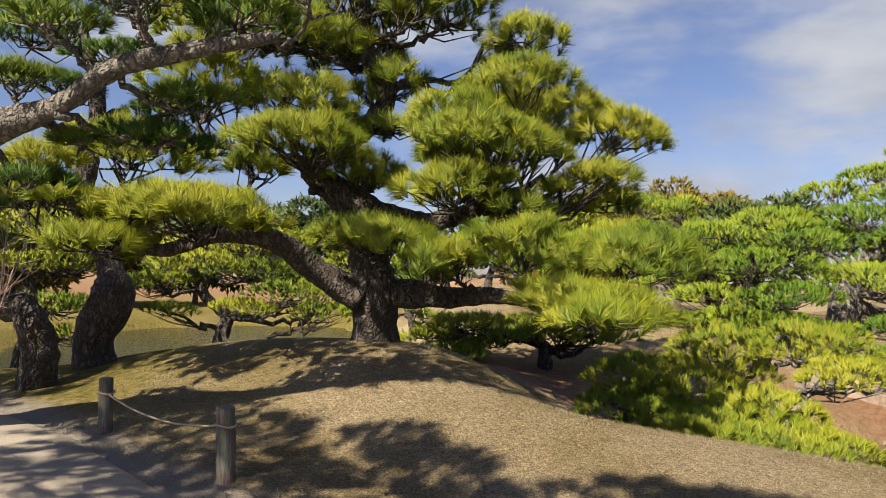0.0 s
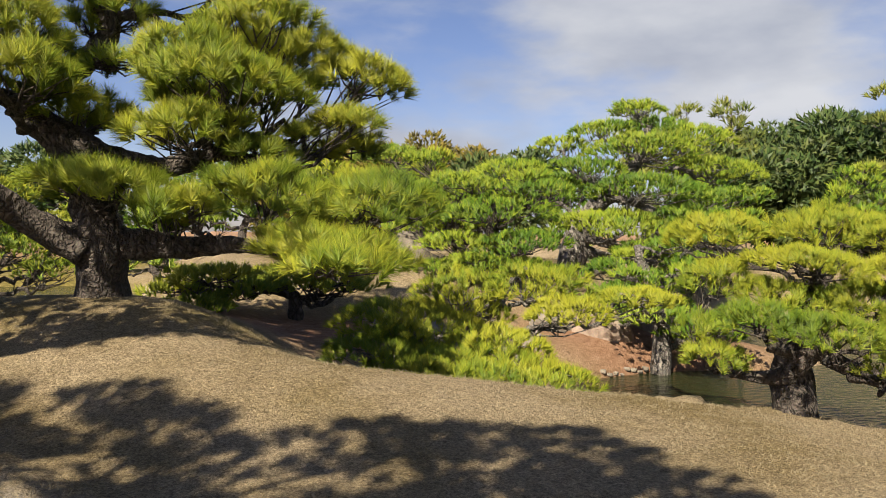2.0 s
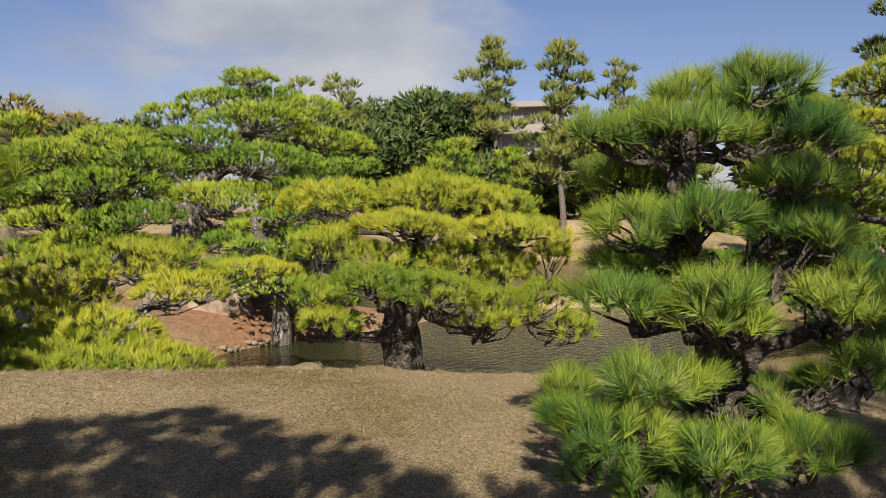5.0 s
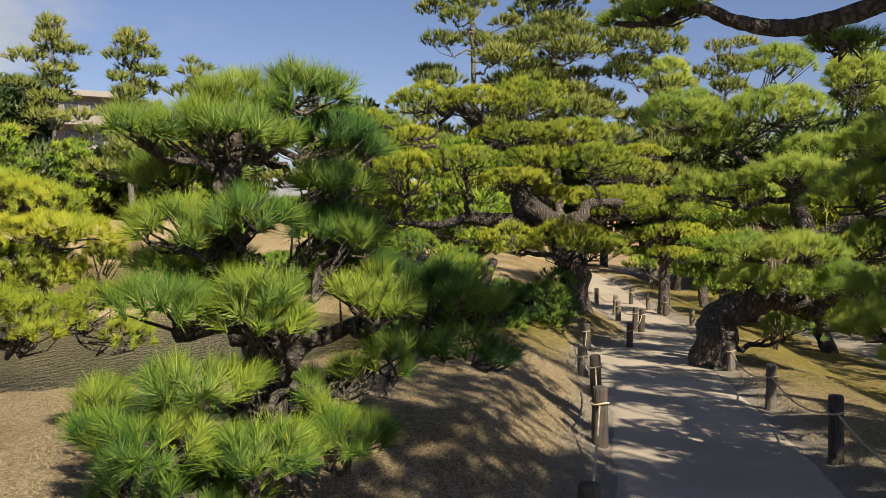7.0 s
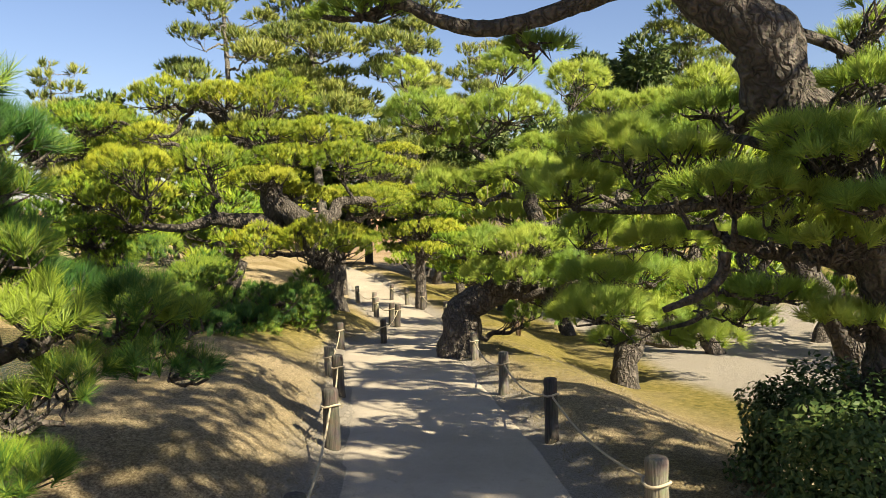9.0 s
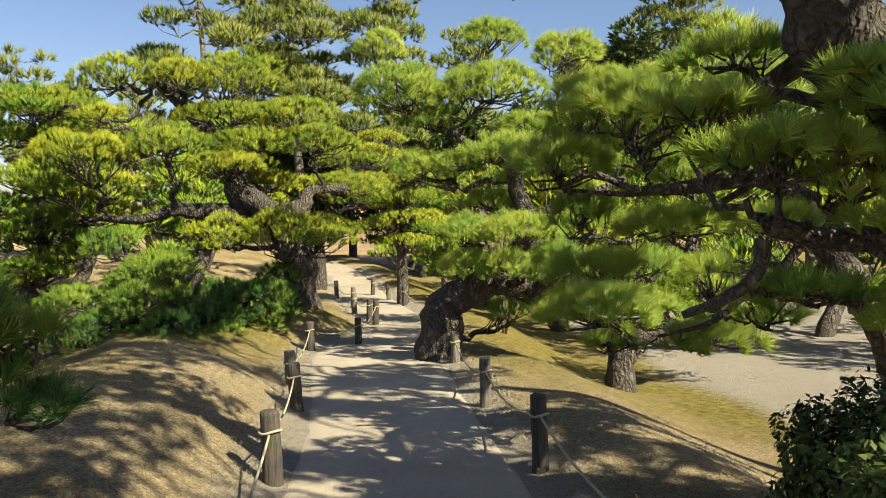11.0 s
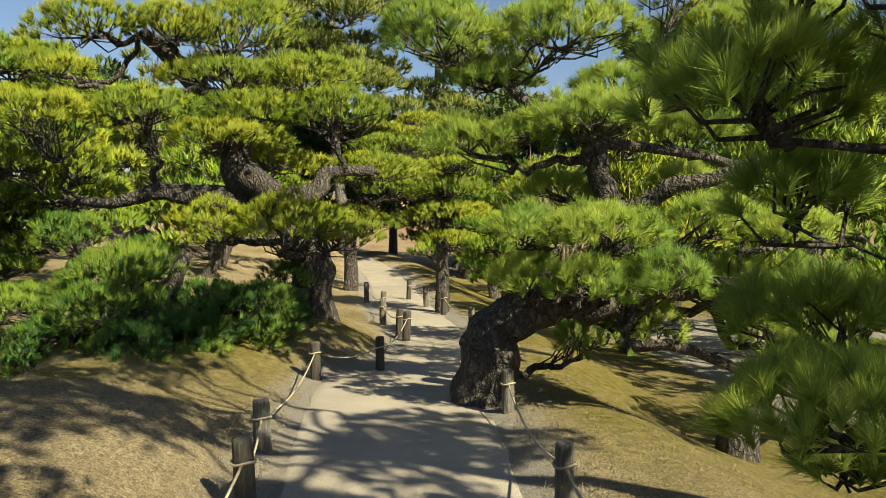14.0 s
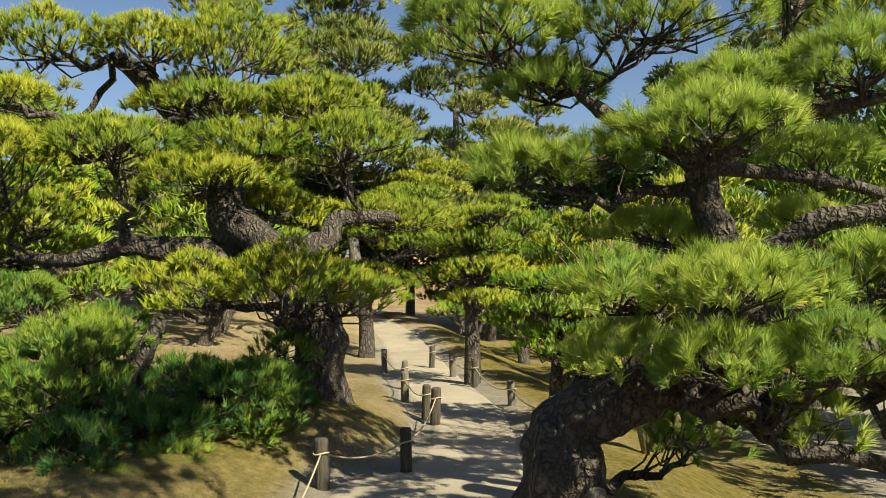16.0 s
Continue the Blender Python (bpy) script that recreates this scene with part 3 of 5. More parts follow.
# ---- the garden's pines: trunk and limb lines, then pads, as x, y, z, half-width ----
BIG_TRUNK = [(-0.64, 8.73, 0.07, 0.35), (-0.69, 8.71, 0.46, 0.27), (-0.76, 8.69, 0.97, 0.25), (-0.88, 8.77, 1.54, 0.19), (-1.16, 8.85, 2.06, 0.16), (-1.43, 8.84, 2.38, 0.15), (-0.92, 8.83, 2.78, 0.13), (-0.59, 8.72, 3.15, 0.12), (-0.85, 8.6, 3.7, 0.1), (-0.93, 8.56, 4.65, 0.08), (-0.82, 8.54, 5.28, 0.04)]
BIG_PADS = [(0.97, 8.73, 3.7, 0.53, 0.49), (0.84, 8.55, 3.04, 0.86, 0.59), (1.96, 8.58, 2.63, 0.64, 0.48), (1.2, 8.96, 2.81, 0.83, 0.61), (0.12, 8.25, 2.72, 0.67, 0.47), (0.51, 8.06, 2.37, 0.94, 0.49), (1.8, 8.59, 2.16, 0.52, 0.38), (0.2, 7.97, 1.93, 0.71, 0.46), (0.87, 7.81, 1.22, 0.72, 0.63), (1.99, 7.73, 1.16, 0.77, 0.65), (1.47, 7.44, 0.72, 0.89, 0.51), (-1.41, 7.74, 2.32, 0.82, 0.5), (-1.33, 8.02, 2.78, 0.55, 0.55), (-2.32, 7.35, 1.57, 0.92, 0.49), (-3.22, 7.14, 1.32, 0.52, 0.32), (-3.09, 7.72, 2.19, 0.85, 0.53), (-2.55, 8.3, 2.93, 0.78, 0.78), (-1.95, 8.19, 3.53, 1.2, 0.6), (-1.03, 8.49, 3.98, 0.69, 0.76), (0.1, 8.8, 3.93, 0.71, 0.82)]
BIG_PADS += [(-0.56, 8.08, 1.4, 0.78, 0.42), (-0.13, 7.7, 1.12, 0.37, 0.43), (1.93, 8.8, 1.89, 0.42, 0.39), (-1.53, 8.65, 4.86, 1.06, 0.78), (-0.1, 8.64, 5.73, 1.24, 0.78), (-2.89, 8.44, 4.44, 0.86, 0.69), (0.73, 8.88, 4.8, 0.72, 0.65), (-4.08, 7.51, 1.81, 0.61, 0.37), (-0.52, 8.62, 3.13, 0.42, 0.56), (-0.88, 8.65, 2.11, 0.56, 0.49)]

NEARLEFT_TRUNK = [(-5.55, 6.36, -0.21, 0.35), (-4.99, 6.13, 1.03, 0.3), (-4.2, 5.81, 1.78, 0.24), (-3.41, 5.51, 2.14, 0.17), (-2.7, 5.32, 2.32, 0.08), (-2.22, 5.21, 2.58, 0.07), (-1.71, 5.22, 2.7, 0.06), (-1.1, 5.12, 2.77, 0.04)]
NEARLEFT_PADS = [(-2.98, 5.3, 2.55, 0.3), (-2.61, 5.1, 2.89, 0.44), (-2.12, 5.83, 2.17, 0.52), (-2.96, 5.63, 1.83, 0.36), (-2.03, 5.1, 3.06, 0.54), (-1.35, 5.31, 2.98, 0.52), (-2.64, 5.72, 2.15, 0.32), (-1.84, 5.62, 2.44, 0.42), (-4.05, 5.91, 1.8, 0.57), (-0.84, 5.31, 3.39, 0.6), (-2.37, 5.47, 3.65, 0.62)]

OLDLEFT_TRUNK = [(-4.28, 9.78, -0.16, 0.3), (-4.36, 9.76, 0.3, 0.25), (-4.12, 9.75, 0.81, 0.27), (-4.24, 9.83, 1.23, 0.14), (-4.59, 9.91, 1.88, 0.14), (-4.61, 9.88, 2.53, 0.12), (-4.48, 9.86, 3.34, 0.11), (-4.64, 9.82, 4.21, 0.07)]
OLDLEFT_PADS = [(-5.04, 9.94, 3.57, 0.73), (-4.13, 9.84, 3.93, 0.73), (-3.64, 10.17, 3.27, 0.67), (-5.46, 10.11, 4.28, 0.82), (-4.28, 9.61, 4.86, 1.07)]

STUMPLEFT_TRUNK = [(-4.57, 8.78, -0.2, 0.19), (-4.51, 8.76, 0.25, 0.19), (-4.71, 8.75, 0.57, 0.18), (-5.03, 8.84, 0.75, 0.16), (-5.49, 8.92, 1.13, 0.13)]
STUMPLEFT_PADS = [(-5.76, 8.7, 1.51, 0.83), (-5.57, 8.99, 1.92, 0.66), (-6.26, 8.71, 0.98, 0.83)]

SHOREA_TRUNK = [(-5.98, 20.78, -0.59, 0.22), (-5.85, 20.76, 0.01, 0.16), (-6.46, 20.73, 0.6, 0.12), (-6.32, 20.71, 1.35, 0.09)]
SHOREA_PADS = [(-6.62, 20.7, 1.34, 1.65), (-5.25, 21.23, 1.23, 1.53), (-4.06, 20.77, 0.65, 1.35), (-7.47, 20.21, 0.88, 1.24), (-3.3, 20.79, 0.14, 1.12), (-5.03, 21.5, 2.01, 1.71), (-7.2, 20.34, 0.15, 0.88), (-6.49, 21.69, 1.83, 1.57), (-2.7, 21.77, 0.97, 1.33), (-5.27, 20.26, 0.27, 1.02)]

SHOREB_TRUNK = [(-9.58, 17.74, -0.94, 0.26), (-9.35, 17.7, 0.09, 0.19), (-9.5, 17.67, 1.11, 0.15), (-9.39, 17.63, 2.14, 0.1)]
SHOREB_PADS = [(-9.39, 17.63, 2.14, 1.67), (-8.75, 17.97, 1.26, 1.3), (-9.72, 17.36, 1.23, 1.26), (-8.69, 17.4, 0.37, 1.14), (-9.67, 18.1, 2.82, 1.06), (-11.17, 18.01, 1.86, 1.71), (-8.46, 18.46, 1.67, 1.14), (-8.35, 17.53, -0.26, 0.76)]

LOW_TRUNK = [(3.49, 9.38, -0.46, 0.21), (3.34, 9.42, -0.27, 0.17), (3.09, 9.31, -0.28, 0.11), (3.77, 9.59, -0.01, 0.1), (4.07, 9.78, 0.27, 0.08)]
LOW_PADS = [(3.41, 9.36, 0.19, 0.65, 0.54), (4.38, 9.13, 0.24, 0.74, 0.55), (2.64, 9.22, -0.11, 0.96, 0.43), (2.18, 8.75, -0.36, 0.72, 0.34), (2.95, 8.11, -0.51, 1.1, 0.43), (3.55, 8.33, -0.34, 0.67, 0.46), (4.46, 8.51, 0.01, 0.61, 0.42), (3.71, 7.58, -0.57, 0.69, 0.37), (2.69, 7.95, -0.52, 0.58, 0.28), (2.55, 9.16, -0.21, 0.51, 0.29), (5.62, 8.94, 0.17, 0.65, 0.29), (3.56, 9.48, -0.0, 0.55, 0.39)]

MINI_TRUNK = [(5.82, 6.26, -0.86, 0.24), (5.83, 6.27, -0.51, 0.18), (5.81, 6.29, -0.28, 0.2), (5.81, 6.36, -0.0, 0.15), (5.94, 6.37, 0.34, 0.12), (6.11, 6.32, 0.68, 0.09), (6.41, 6.31, 0.96, 0.06)]
MINI_PADS = [(6.32, 6.46, 1.03, 0.65, 0.43), (6.81, 6.02, 0.94, 0.64, 0.39), (5.81, 6.13, 0.74, 0.61, 0.31), (6.64, 5.53, 0.61, 0.64, 0.39), (7.06, 5.33, 0.38, 0.31, 0.31), (5.52, 7.15, 0.97, 0.61, 0.44), (5.27, 6.79, 0.48, 0.45, 0.45), (5.75, 6.36, 0.43, 0.53, 0.28), (6.58, 6.09, 0.33, 0.76, 0.41), (5.22, 6.03, 0.24, 0.44, 0.32), (5.61, 5.63, 0.1, 0.54, 0.39), (6.12, 5.28, -0.1, 0.4, 0.45), (6.76, 5.22, -0.1, 0.35, 0.48), (6.09, 5.19, -0.16, 0.22, 0.25), (6.98, 5.0, -0.35, 0.31, 0.38), (5.01, 6.43, -0.19, 0.37, 0.35), (5.01, 6.67, 0.1, 0.28, 0.29), (6.76, 5.78, 0.2, 0.4, 0.34)]

NEAR_TRUNK = [(4.53, 2.05, -0.58, 0.15), (4.54, 2.07, -0.3, 0.12), (4.52, 2.11, 0.0, 0.11), (4.54, 2.19, 0.3, 0.1), (4.52, 2.25, 0.61, 0.08), (4.48, 2.31, 0.92, 0.07), (4.43, 2.31, 1.2, 0.07), (4.54, 2.29, 1.42, 0.04), (4.76, 2.14, 1.64, 0.02)]
NEAR_PADS = [(4.51, 2.27, 1.54, 0.22, 0.26), (4.68, 1.98, 1.52, 0.29, 0.33), (4.28, 2.24, 1.33, 0.41, 0.24), (4.94, 1.92, 1.33, 0.27, 0.3), (4.46, 2.68, 1.14, 0.29, 0.23), (4.65, 1.79, 1.1, 0.25, 0.21), (4.14, 2.4, 0.84, 0.31, 0.27), (4.16, 2.0, 0.91, 0.24, 0.23), (4.71, 1.86, 0.83, 0.31, 0.28), (4.43, 2.49, 0.67, 0.34, 0.19), (4.93, 1.87, 0.65, 0.31, 0.22), (3.93, 2.34, 0.5, 0.31, 0.22), (3.99, 1.84, 0.41, 0.28, 0.41), (4.54, 1.52, 0.47, 0.27, 0.3), (4.94, 1.25, 0.48, 0.28, 0.3), (4.68, 1.45, 0.13, 0.23, 0.3), (4.96, 1.18, 0.16, 0.25, 0.35), (3.82, 2.1, 0.14, 0.27, 0.24), (3.83, 2.64, -0.04, 0.2, 0.28), (3.62, 2.2, -0.08, 0.3, 0.27)]
NEAR_PADS += [(3.5, 2.19, -0.23, 0.19, 0.26), (3.82, 1.76, -0.16, 0.29, 0.27), (4.36, 1.55, -0.17, 0.3, 0.19), (4.65, 1.86, -0.08, 0.24, 0.25), (3.82, 2.02, -0.42, 0.31, 0.21)]

WHITE_TRUNK = [(8.17, 16.23, 0.33, 0.36), (8.26, 16.22, 0.87, 0.3), (8.54, 16.13, 1.51, 0.23), (9.03, 15.95, 2.14, 0.18), (9.52, 15.76, 2.77, 0.13), (9.78, 15.69, 3.54, 0.08)]
WHITE_PADS = [(9.56, 15.81, 3.93, 0.71), (8.84, 16.1, 3.43, 0.9), (10.69, 15.7, 3.26, 1.25), (9.49, 15.46, 2.93, 1.45), (11.15, 15.35, 2.58, 1.24), (8.4, 15.81, 2.56, 0.94), (9.31, 15.16, 2.04, 1.43), (11.25, 15.16, 1.86, 1.23), (8.74, 15.16, 1.3, 1.29), (10.31, 14.9, 1.41, 1.25), (7.91, 16.9, 2.31, 0.92), (11.46, 14.81, 1.21, 1.09), (10.28, 16.02, 3.6, 0.86), (9.29, 14.66, 0.8, 0.91), (8.13, 16.73, 3.15, 0.72)]

DENSE_TRUNK = [(6.04, 14.97, 0.01, 0.23), (6.0, 15.02, 0.58, 0.19), (5.87, 15.12, 1.26, 0.15), (6.0, 15.1, 1.94, 0.1)]
DENSE_PADS = [(5.38, 15.38, 2.07, 1.03), (6.33, 15.3, 2.42, 0.87), (6.6, 14.61, 1.92, 0.96), (5.1, 15.69, 1.45, 0.92), (5.85, 14.7, 1.53, 1.17), (5.2, 15.07, 0.88, 0.95), (6.2, 14.4, 0.92, 1.05), (4.88, 16.14, 1.99, 0.88), (5.48, 14.7, 0.49, 0.88), (6.42, 14.39, 0.41, 0.83), (4.56, 16.36, 1.17, 0.89), (5.01, 15.45, 0.36, 0.8), (4.36, 18.07, 2.85, 1.09), (3.64, 18.35, 2.09, 1.09)]

BANK_TRUNK = [(7.58, 11.53, -0.34, 0.13), (7.5, 11.58, 0.05, 0.12), (7.3, 11.7, 0.63, 0.09), (7.22, 11.75, 0.92, 0.06)]
BANK_PADS = [(7.02, 11.8, 0.15, 0.67), (7.43, 11.38, -0.18, 1.04), (7.14, 12.21, 0.52, 0.64), (8.44, 11.87, 1.04, 0.75), (7.51, 12.06, 0.76, 0.54), (8.38, 11.44, 0.6, 0.73), (6.85, 12.31, -0.07, 0.54), (8.09, 11.18, -0.53, 0.76), (7.75, 11.71, 0.32, 0.78), (8.8, 11.2, -0.38, 0.54)]

UNDER_TRUNK = [(1.67, 12.67, -0.11, 0.12), (1.62, 12.66, 0.12, 0.1), (1.26, 12.65, 0.2, 0.07), (0.98, 12.65, 0.29, 0.05)]
UNDER_PADS = [(2.08, 12.66, 0.31, 1.09), (0.99, 12.85, 0.29, 0.7), (0.33, 12.03, 0.45, 0.74), (0.17, 11.94, 0.04, 0.65), (2.61, 13.08, 0.2, 0.47), (-0.19, 12.13, 0.25, 0.53), (1.56, 12.95, 0.42, 0.7)]

LEFTPATH_TRUNK = [(16.85, 2.15, -0.95, 0.35), (16.78, 2.15, -0.45, 0.31), (16.66, 2.3, 0.13, 0.29), (16.53, 2.89, 0.76, 0.28), (16.53, 3.13, 1.15, 0.26), (16.64, 3.33, 1.87, 0.19), (16.72, 4.01, 2.67, 0.15), (16.69, 4.65, 3.14, 0.1)]
LEFTPATH_PADS = [(15.95, 5.14, 2.9, 0.8, 0.69), (16.33, 4.01, 2.99, 0.85, 0.53), (16.59, 3.17, 2.89, 0.93, 0.89), (15.42, 5.19, 2.34, 0.45, 0.31), (16.77, 3.29, 2.43, 1.14, 0.4), (16.64, 2.16, 2.32, 0.91, 0.6), (15.38, 5.45, 1.69, 1.02, 0.57), (15.67, 4.15, 1.76, 0.92, 0.54), (16.17, 2.82, 1.79, 0.79, 0.54), (16.35, 1.77, 1.78, 0.82, 0.65), (15.93, 3.17, 1.47, 0.82, 0.41), (16.83, 5.82, 1.05, 0.63, 0.56), (17.85, 1.43, 1.01, 0.86, 0.59), (15.48, 3.23, 0.13, 0.63, 0.74), (15.46, 2.17, 0.2, 0.74, 0.75), (16.39, 1.71, 0.14, 0.64, 0.44), (16.29, 6.3, 1.05, 0.65, 0.52), (17.54, 3.02, 1.22, 1.04, 0.42), (17.32, 6.83, 2.61, 0.99, 0.66)]

LEAN_TRUNK = [(13.34, -0.42, -1.15, 0.33), (13.32, -0.48, -0.81, 0.29), (13.28, -0.64, -0.53, 0.25), (13.2, -0.9, -0.34, 0.22), (13.13, -1.23, -0.12, 0.18), (13.12, -1.53, 0.2, 0.16), (13.14, -1.68, 0.56, 0.15), (13.15, -1.65, 0.82, 0.14)]
LEAN_PADS = [(13.78, 0.06, 2.23, 0.85, 0.75), (13.47, -1.21, 2.29, 0.86, 0.67), (14.01, -0.43, 1.97, 0.64, 0.4), (12.95, -2.46, 1.85, 0.6, 0.49), (12.99, -3.06, 1.92, 0.55, 0.45), (13.29, -1.71, 1.85, 0.49, 0.35), (12.85, -1.4, 1.43, 0.69, 0.46), (13.57, -0.24, 1.24, 0.58, 0.47), (13.4, -0.7, 1.33, 0.42, 0.33), (14.45, -2.68, 1.43, 0.6, 0.43), (13.82, -1.21, 0.79, 0.47, 0.35), (14.94, -2.79, 0.91, 0.46, 0.39), (12.77, -0.81, 0.36, 0.47, 0.45), (12.42, -1.49, 0.35, 0.65, 0.48), (12.7, -2.51, 0.47, 0.48, 0.45), (12.34, -3.09, 0.41, 0.48, 0.38), (14.0, -2.81, 2.54, 0.63, 0.41), (13.66, -3.61, 2.51, 0.6, 0.39)]

RIGHTNEAR_TRUNK = [(7.72, -3.83, -0.56, 0.15), (7.67, -3.63, 0.01, 0.13), (7.6, -3.31, 0.49, 0.11), (7.63, -3.05, 0.92, 0.09), (7.55, -2.68, 1.12, 0.06), (7.44, -2.22, 1.05, 0.05), (7.43, -1.84, 1.03, 0.03), (7.34, -1.54, 1.12, 0.02)]
RIGHTNEAR_PADS = [(8.07, -1.53, 1.53, 0.27, 0.37), (7.66, -1.86, 1.41, 0.49, 0.45), (7.07, -2.43, 1.44, 0.39, 0.42), (8.04, -1.38, 1.07, 0.47, 0.41), (7.96, -2.0, 1.3, 0.35, 0.33), (7.34, -2.6, 1.07, 0.39, 0.38), (8.21, -1.58, 0.74, 0.31, 0.31), (7.81, -2.18, 0.68, 0.47, 0.23), (7.66, -1.58, 0.05, 0.49, 0.35), (8.58, -2.73, 0.27, 0.24, 0.24), (7.17, -2.61, 0.1, 0.3, 0.35), (8.61, -3.14, 0.63, 0.29, 0.29), (7.95, -2.51, -0.19, 0.39, 0.24), (8.14, -1.8, -0.23, 0.25, 0.23), (7.41, -2.83, 0.7, 0.26, 0.24), (8.18, -1.69, 0.31, 0.39, 0.29), (8.24, -2.34, 1.04, 0.41, 0.31)]

RIGHTLEAN_TRUNK = [(5.8, -3.16, -0.68, 0.22), (5.78, -3.05, -0.13, 0.19), (5.76, -2.96, 0.35, 0.18), (5.73, -2.86, 0.78, 0.17), (5.7, -2.73, 1.15, 0.17), (5.67, -2.55, 1.45, 0.185), (5.63, -2.33, 1.75, 0.19), (5.6, -2.12, 2.02, 0.18), (5.61, -1.86, 2.29, 0.15), (5.62, -1.46, 2.55, 0.11), (5.63, -0.96, 2.74, 0.06)]
RIGHTLEAN_PADS = [(5.92, -2.53, 1.2, 0.45), (5.84, -2.86, 1.47, 0.38), (6.24, -2.03, 1.69, 0.37), (6.06, -2.86, 1.8, 0.36), (5.71, -1.69, 3.1, 0.66), (5.3, -0.68, 3.2, 0.6), (5.17, 0.21, 2.86, 0.44), (6.24, 0.22, 2.34, 0.37), (6.15, -0.91, 2.09, 0.29), (5.13, -2.41, 1.35, 0.38), (5.01, -2.53, 1.06, 0.37), (5.23, -2.25, 1.45, 0.3), (5.15, -2.59, 1.7, 0.29), (5.51, -1.97, 1.16, 0.42), (5.92, -1.76, 1.38, 0.38), (5.3, -2.45, 0.87, 0.37), (5.88, -2.31, 0.5, 0.38), (5.68, -2.7, 0.39, 0.34)]

ARCH_TRUNK = [(13.26, -3.01, -1.46, 0.21), (13.28, -3.09, -1.17, 0.2), (13.3, -3.24, -0.98, 0.17), (13.42, -3.66, -1.14, 0.13), (13.56, -4.13, -1.11, 0.11), (13.7, -4.56, -0.8, 0.08)]
ARCH_PADS = [(13.56, -3.91, -0.68, 0.54), (13.75, -3.67, -0.5, 0.53), (13.81, -4.44, -0.38, 0.72), (13.93, -4.95, -0.85, 0.68), (14.21, -4.3, -0.1, 0.64)]

SMALLA_TRUNK = [(22.41, 0.56, -0.69, 0.14), (22.4, 0.61, 0.01, 0.12), (22.39, 0.66, 0.76, 0.1), (22.39, 0.56, 1.29, 0.05)]
SMALLA_PADS = [(22.41, 0.29, 1.51, 0.75), (22.21, 0.39, 0.97, 0.9), (22.2, 0.5, 0.44, 0.9), (22.11, 0.39, -0.08, 0.79), (22.64, -0.14, 1.73, 0.49), (22.65, 1.28, 0.32, 0.6), (22.63, 0.08, 0.54, 0.65), (22.68, 0.73, 1.2, 0.65)]

SMALLB_TRUNK = [(17.99, -0.74, -0.82, 0.09), (17.99, -0.78, -0.45, 0.08), (17.98, -0.67, -0.08, 0.06), (17.99, -0.74, 0.37, 0.04)]
SMALLB_PADS = [(17.99, -0.78, 0.37, 0.64), (17.87, -0.55, 0.04, 0.59), (17.8, -0.91, -0.28, 0.55), (17.78, -0.62, -0.5, 0.51), (18.22, -1.17, 0.06, 0.57), (18.25, -0.26, 0.36, 0.42), (18.03, -1.15, -0.68, 0.49), (18.06, -0.33, -0.31, 0.34)]

ENDPINE_TRUNK = [(27.2, 3.42, -0.51, 0.17), (27.2, 3.39, 0.06, 0.14), (27.22, 3.1, 0.77, 0.11), (27.24, 2.67, 1.48, 0.07)]
ENDPINE_PADS = [(27.26, 2.39, 2.2, 1.21), (26.94, 2.63, 1.47, 1.26), (26.99, 2.08, 1.05, 1.19), (27.61, 1.85, 1.64, 0.94), (27.21, 3.25, 0.35, 0.93), (27.71, 1.71, 2.51, 0.95), (27.47, 3.58, 1.5, 1.16), (27.25, 2.68, 0.06, 0.93), (28.33, 1.46, 3.01, 0.97)]

FARLEFT_TRUNK = [(17.12, 7.16, -1.8, 0.31), (17.17, 7.3, -1.15, 0.25), (17.2, 7.53, -0.54, 0.2), (17.37, 7.18, 0.14, 0.15), (17.54, 7.32, 1.14, 0.12), (17.61, 7.4, 2.16, 0.07)]
FARLEFT_PADS = [(17.78, 7.34, 2.98, 1.12), (17.41, 6.7, 1.73, 1.0), (17.06, 7.33, 1.44, 0.98), (17.55, 6.41, 0.82, 1.11), (16.99, 7.15, 0.46, 0.98), (17.48, 6.73, 0.02, 1.01), (17.02, 7.51, -0.32, 0.89), (17.71, 6.59, -0.93, 0.67), (17.39, 8.58, 2.46, 1.2), (17.28, 8.4, 0.97, 1.2), (17.17, 8.73, -0.32, 1.2), (18.08, 6.37, 2.48, 0.94), (16.78, 7.02, -1.09, 0.68)]

TALL = [(28.87, 26.29, 8.84, 0.35, 0.26), (27.06, 20.75, 7.67, 0.25, 0.2), (32.84, 21.86, 7.83, 0.2, 0.24), (19.77, 30.09, 6.54, 0.2, 0.3), (22.46, 30.16, 6.97, 0.25, 0.24), (16.52, 27.67, 6.13, 0.2, 0.3), (38.07, 10.13, 12.63, 0.3, 0.3), (39.39, 6.02, 13.5, 0.35, 0.28), (38.66, 1.25, 11.36, 0.3, 0.28), (43.67, -1.68, 9.7, 0.2, 0.28), (35.1, 17.13, 7.4, 0.2, 0.34), (45.87, -12.88, 13.03, 0.4, 0.22), (46.55, 9.68, 11.83, 0.2, 0.3), (31.1, 10.38, 5.54, 0.15, 0.36)]

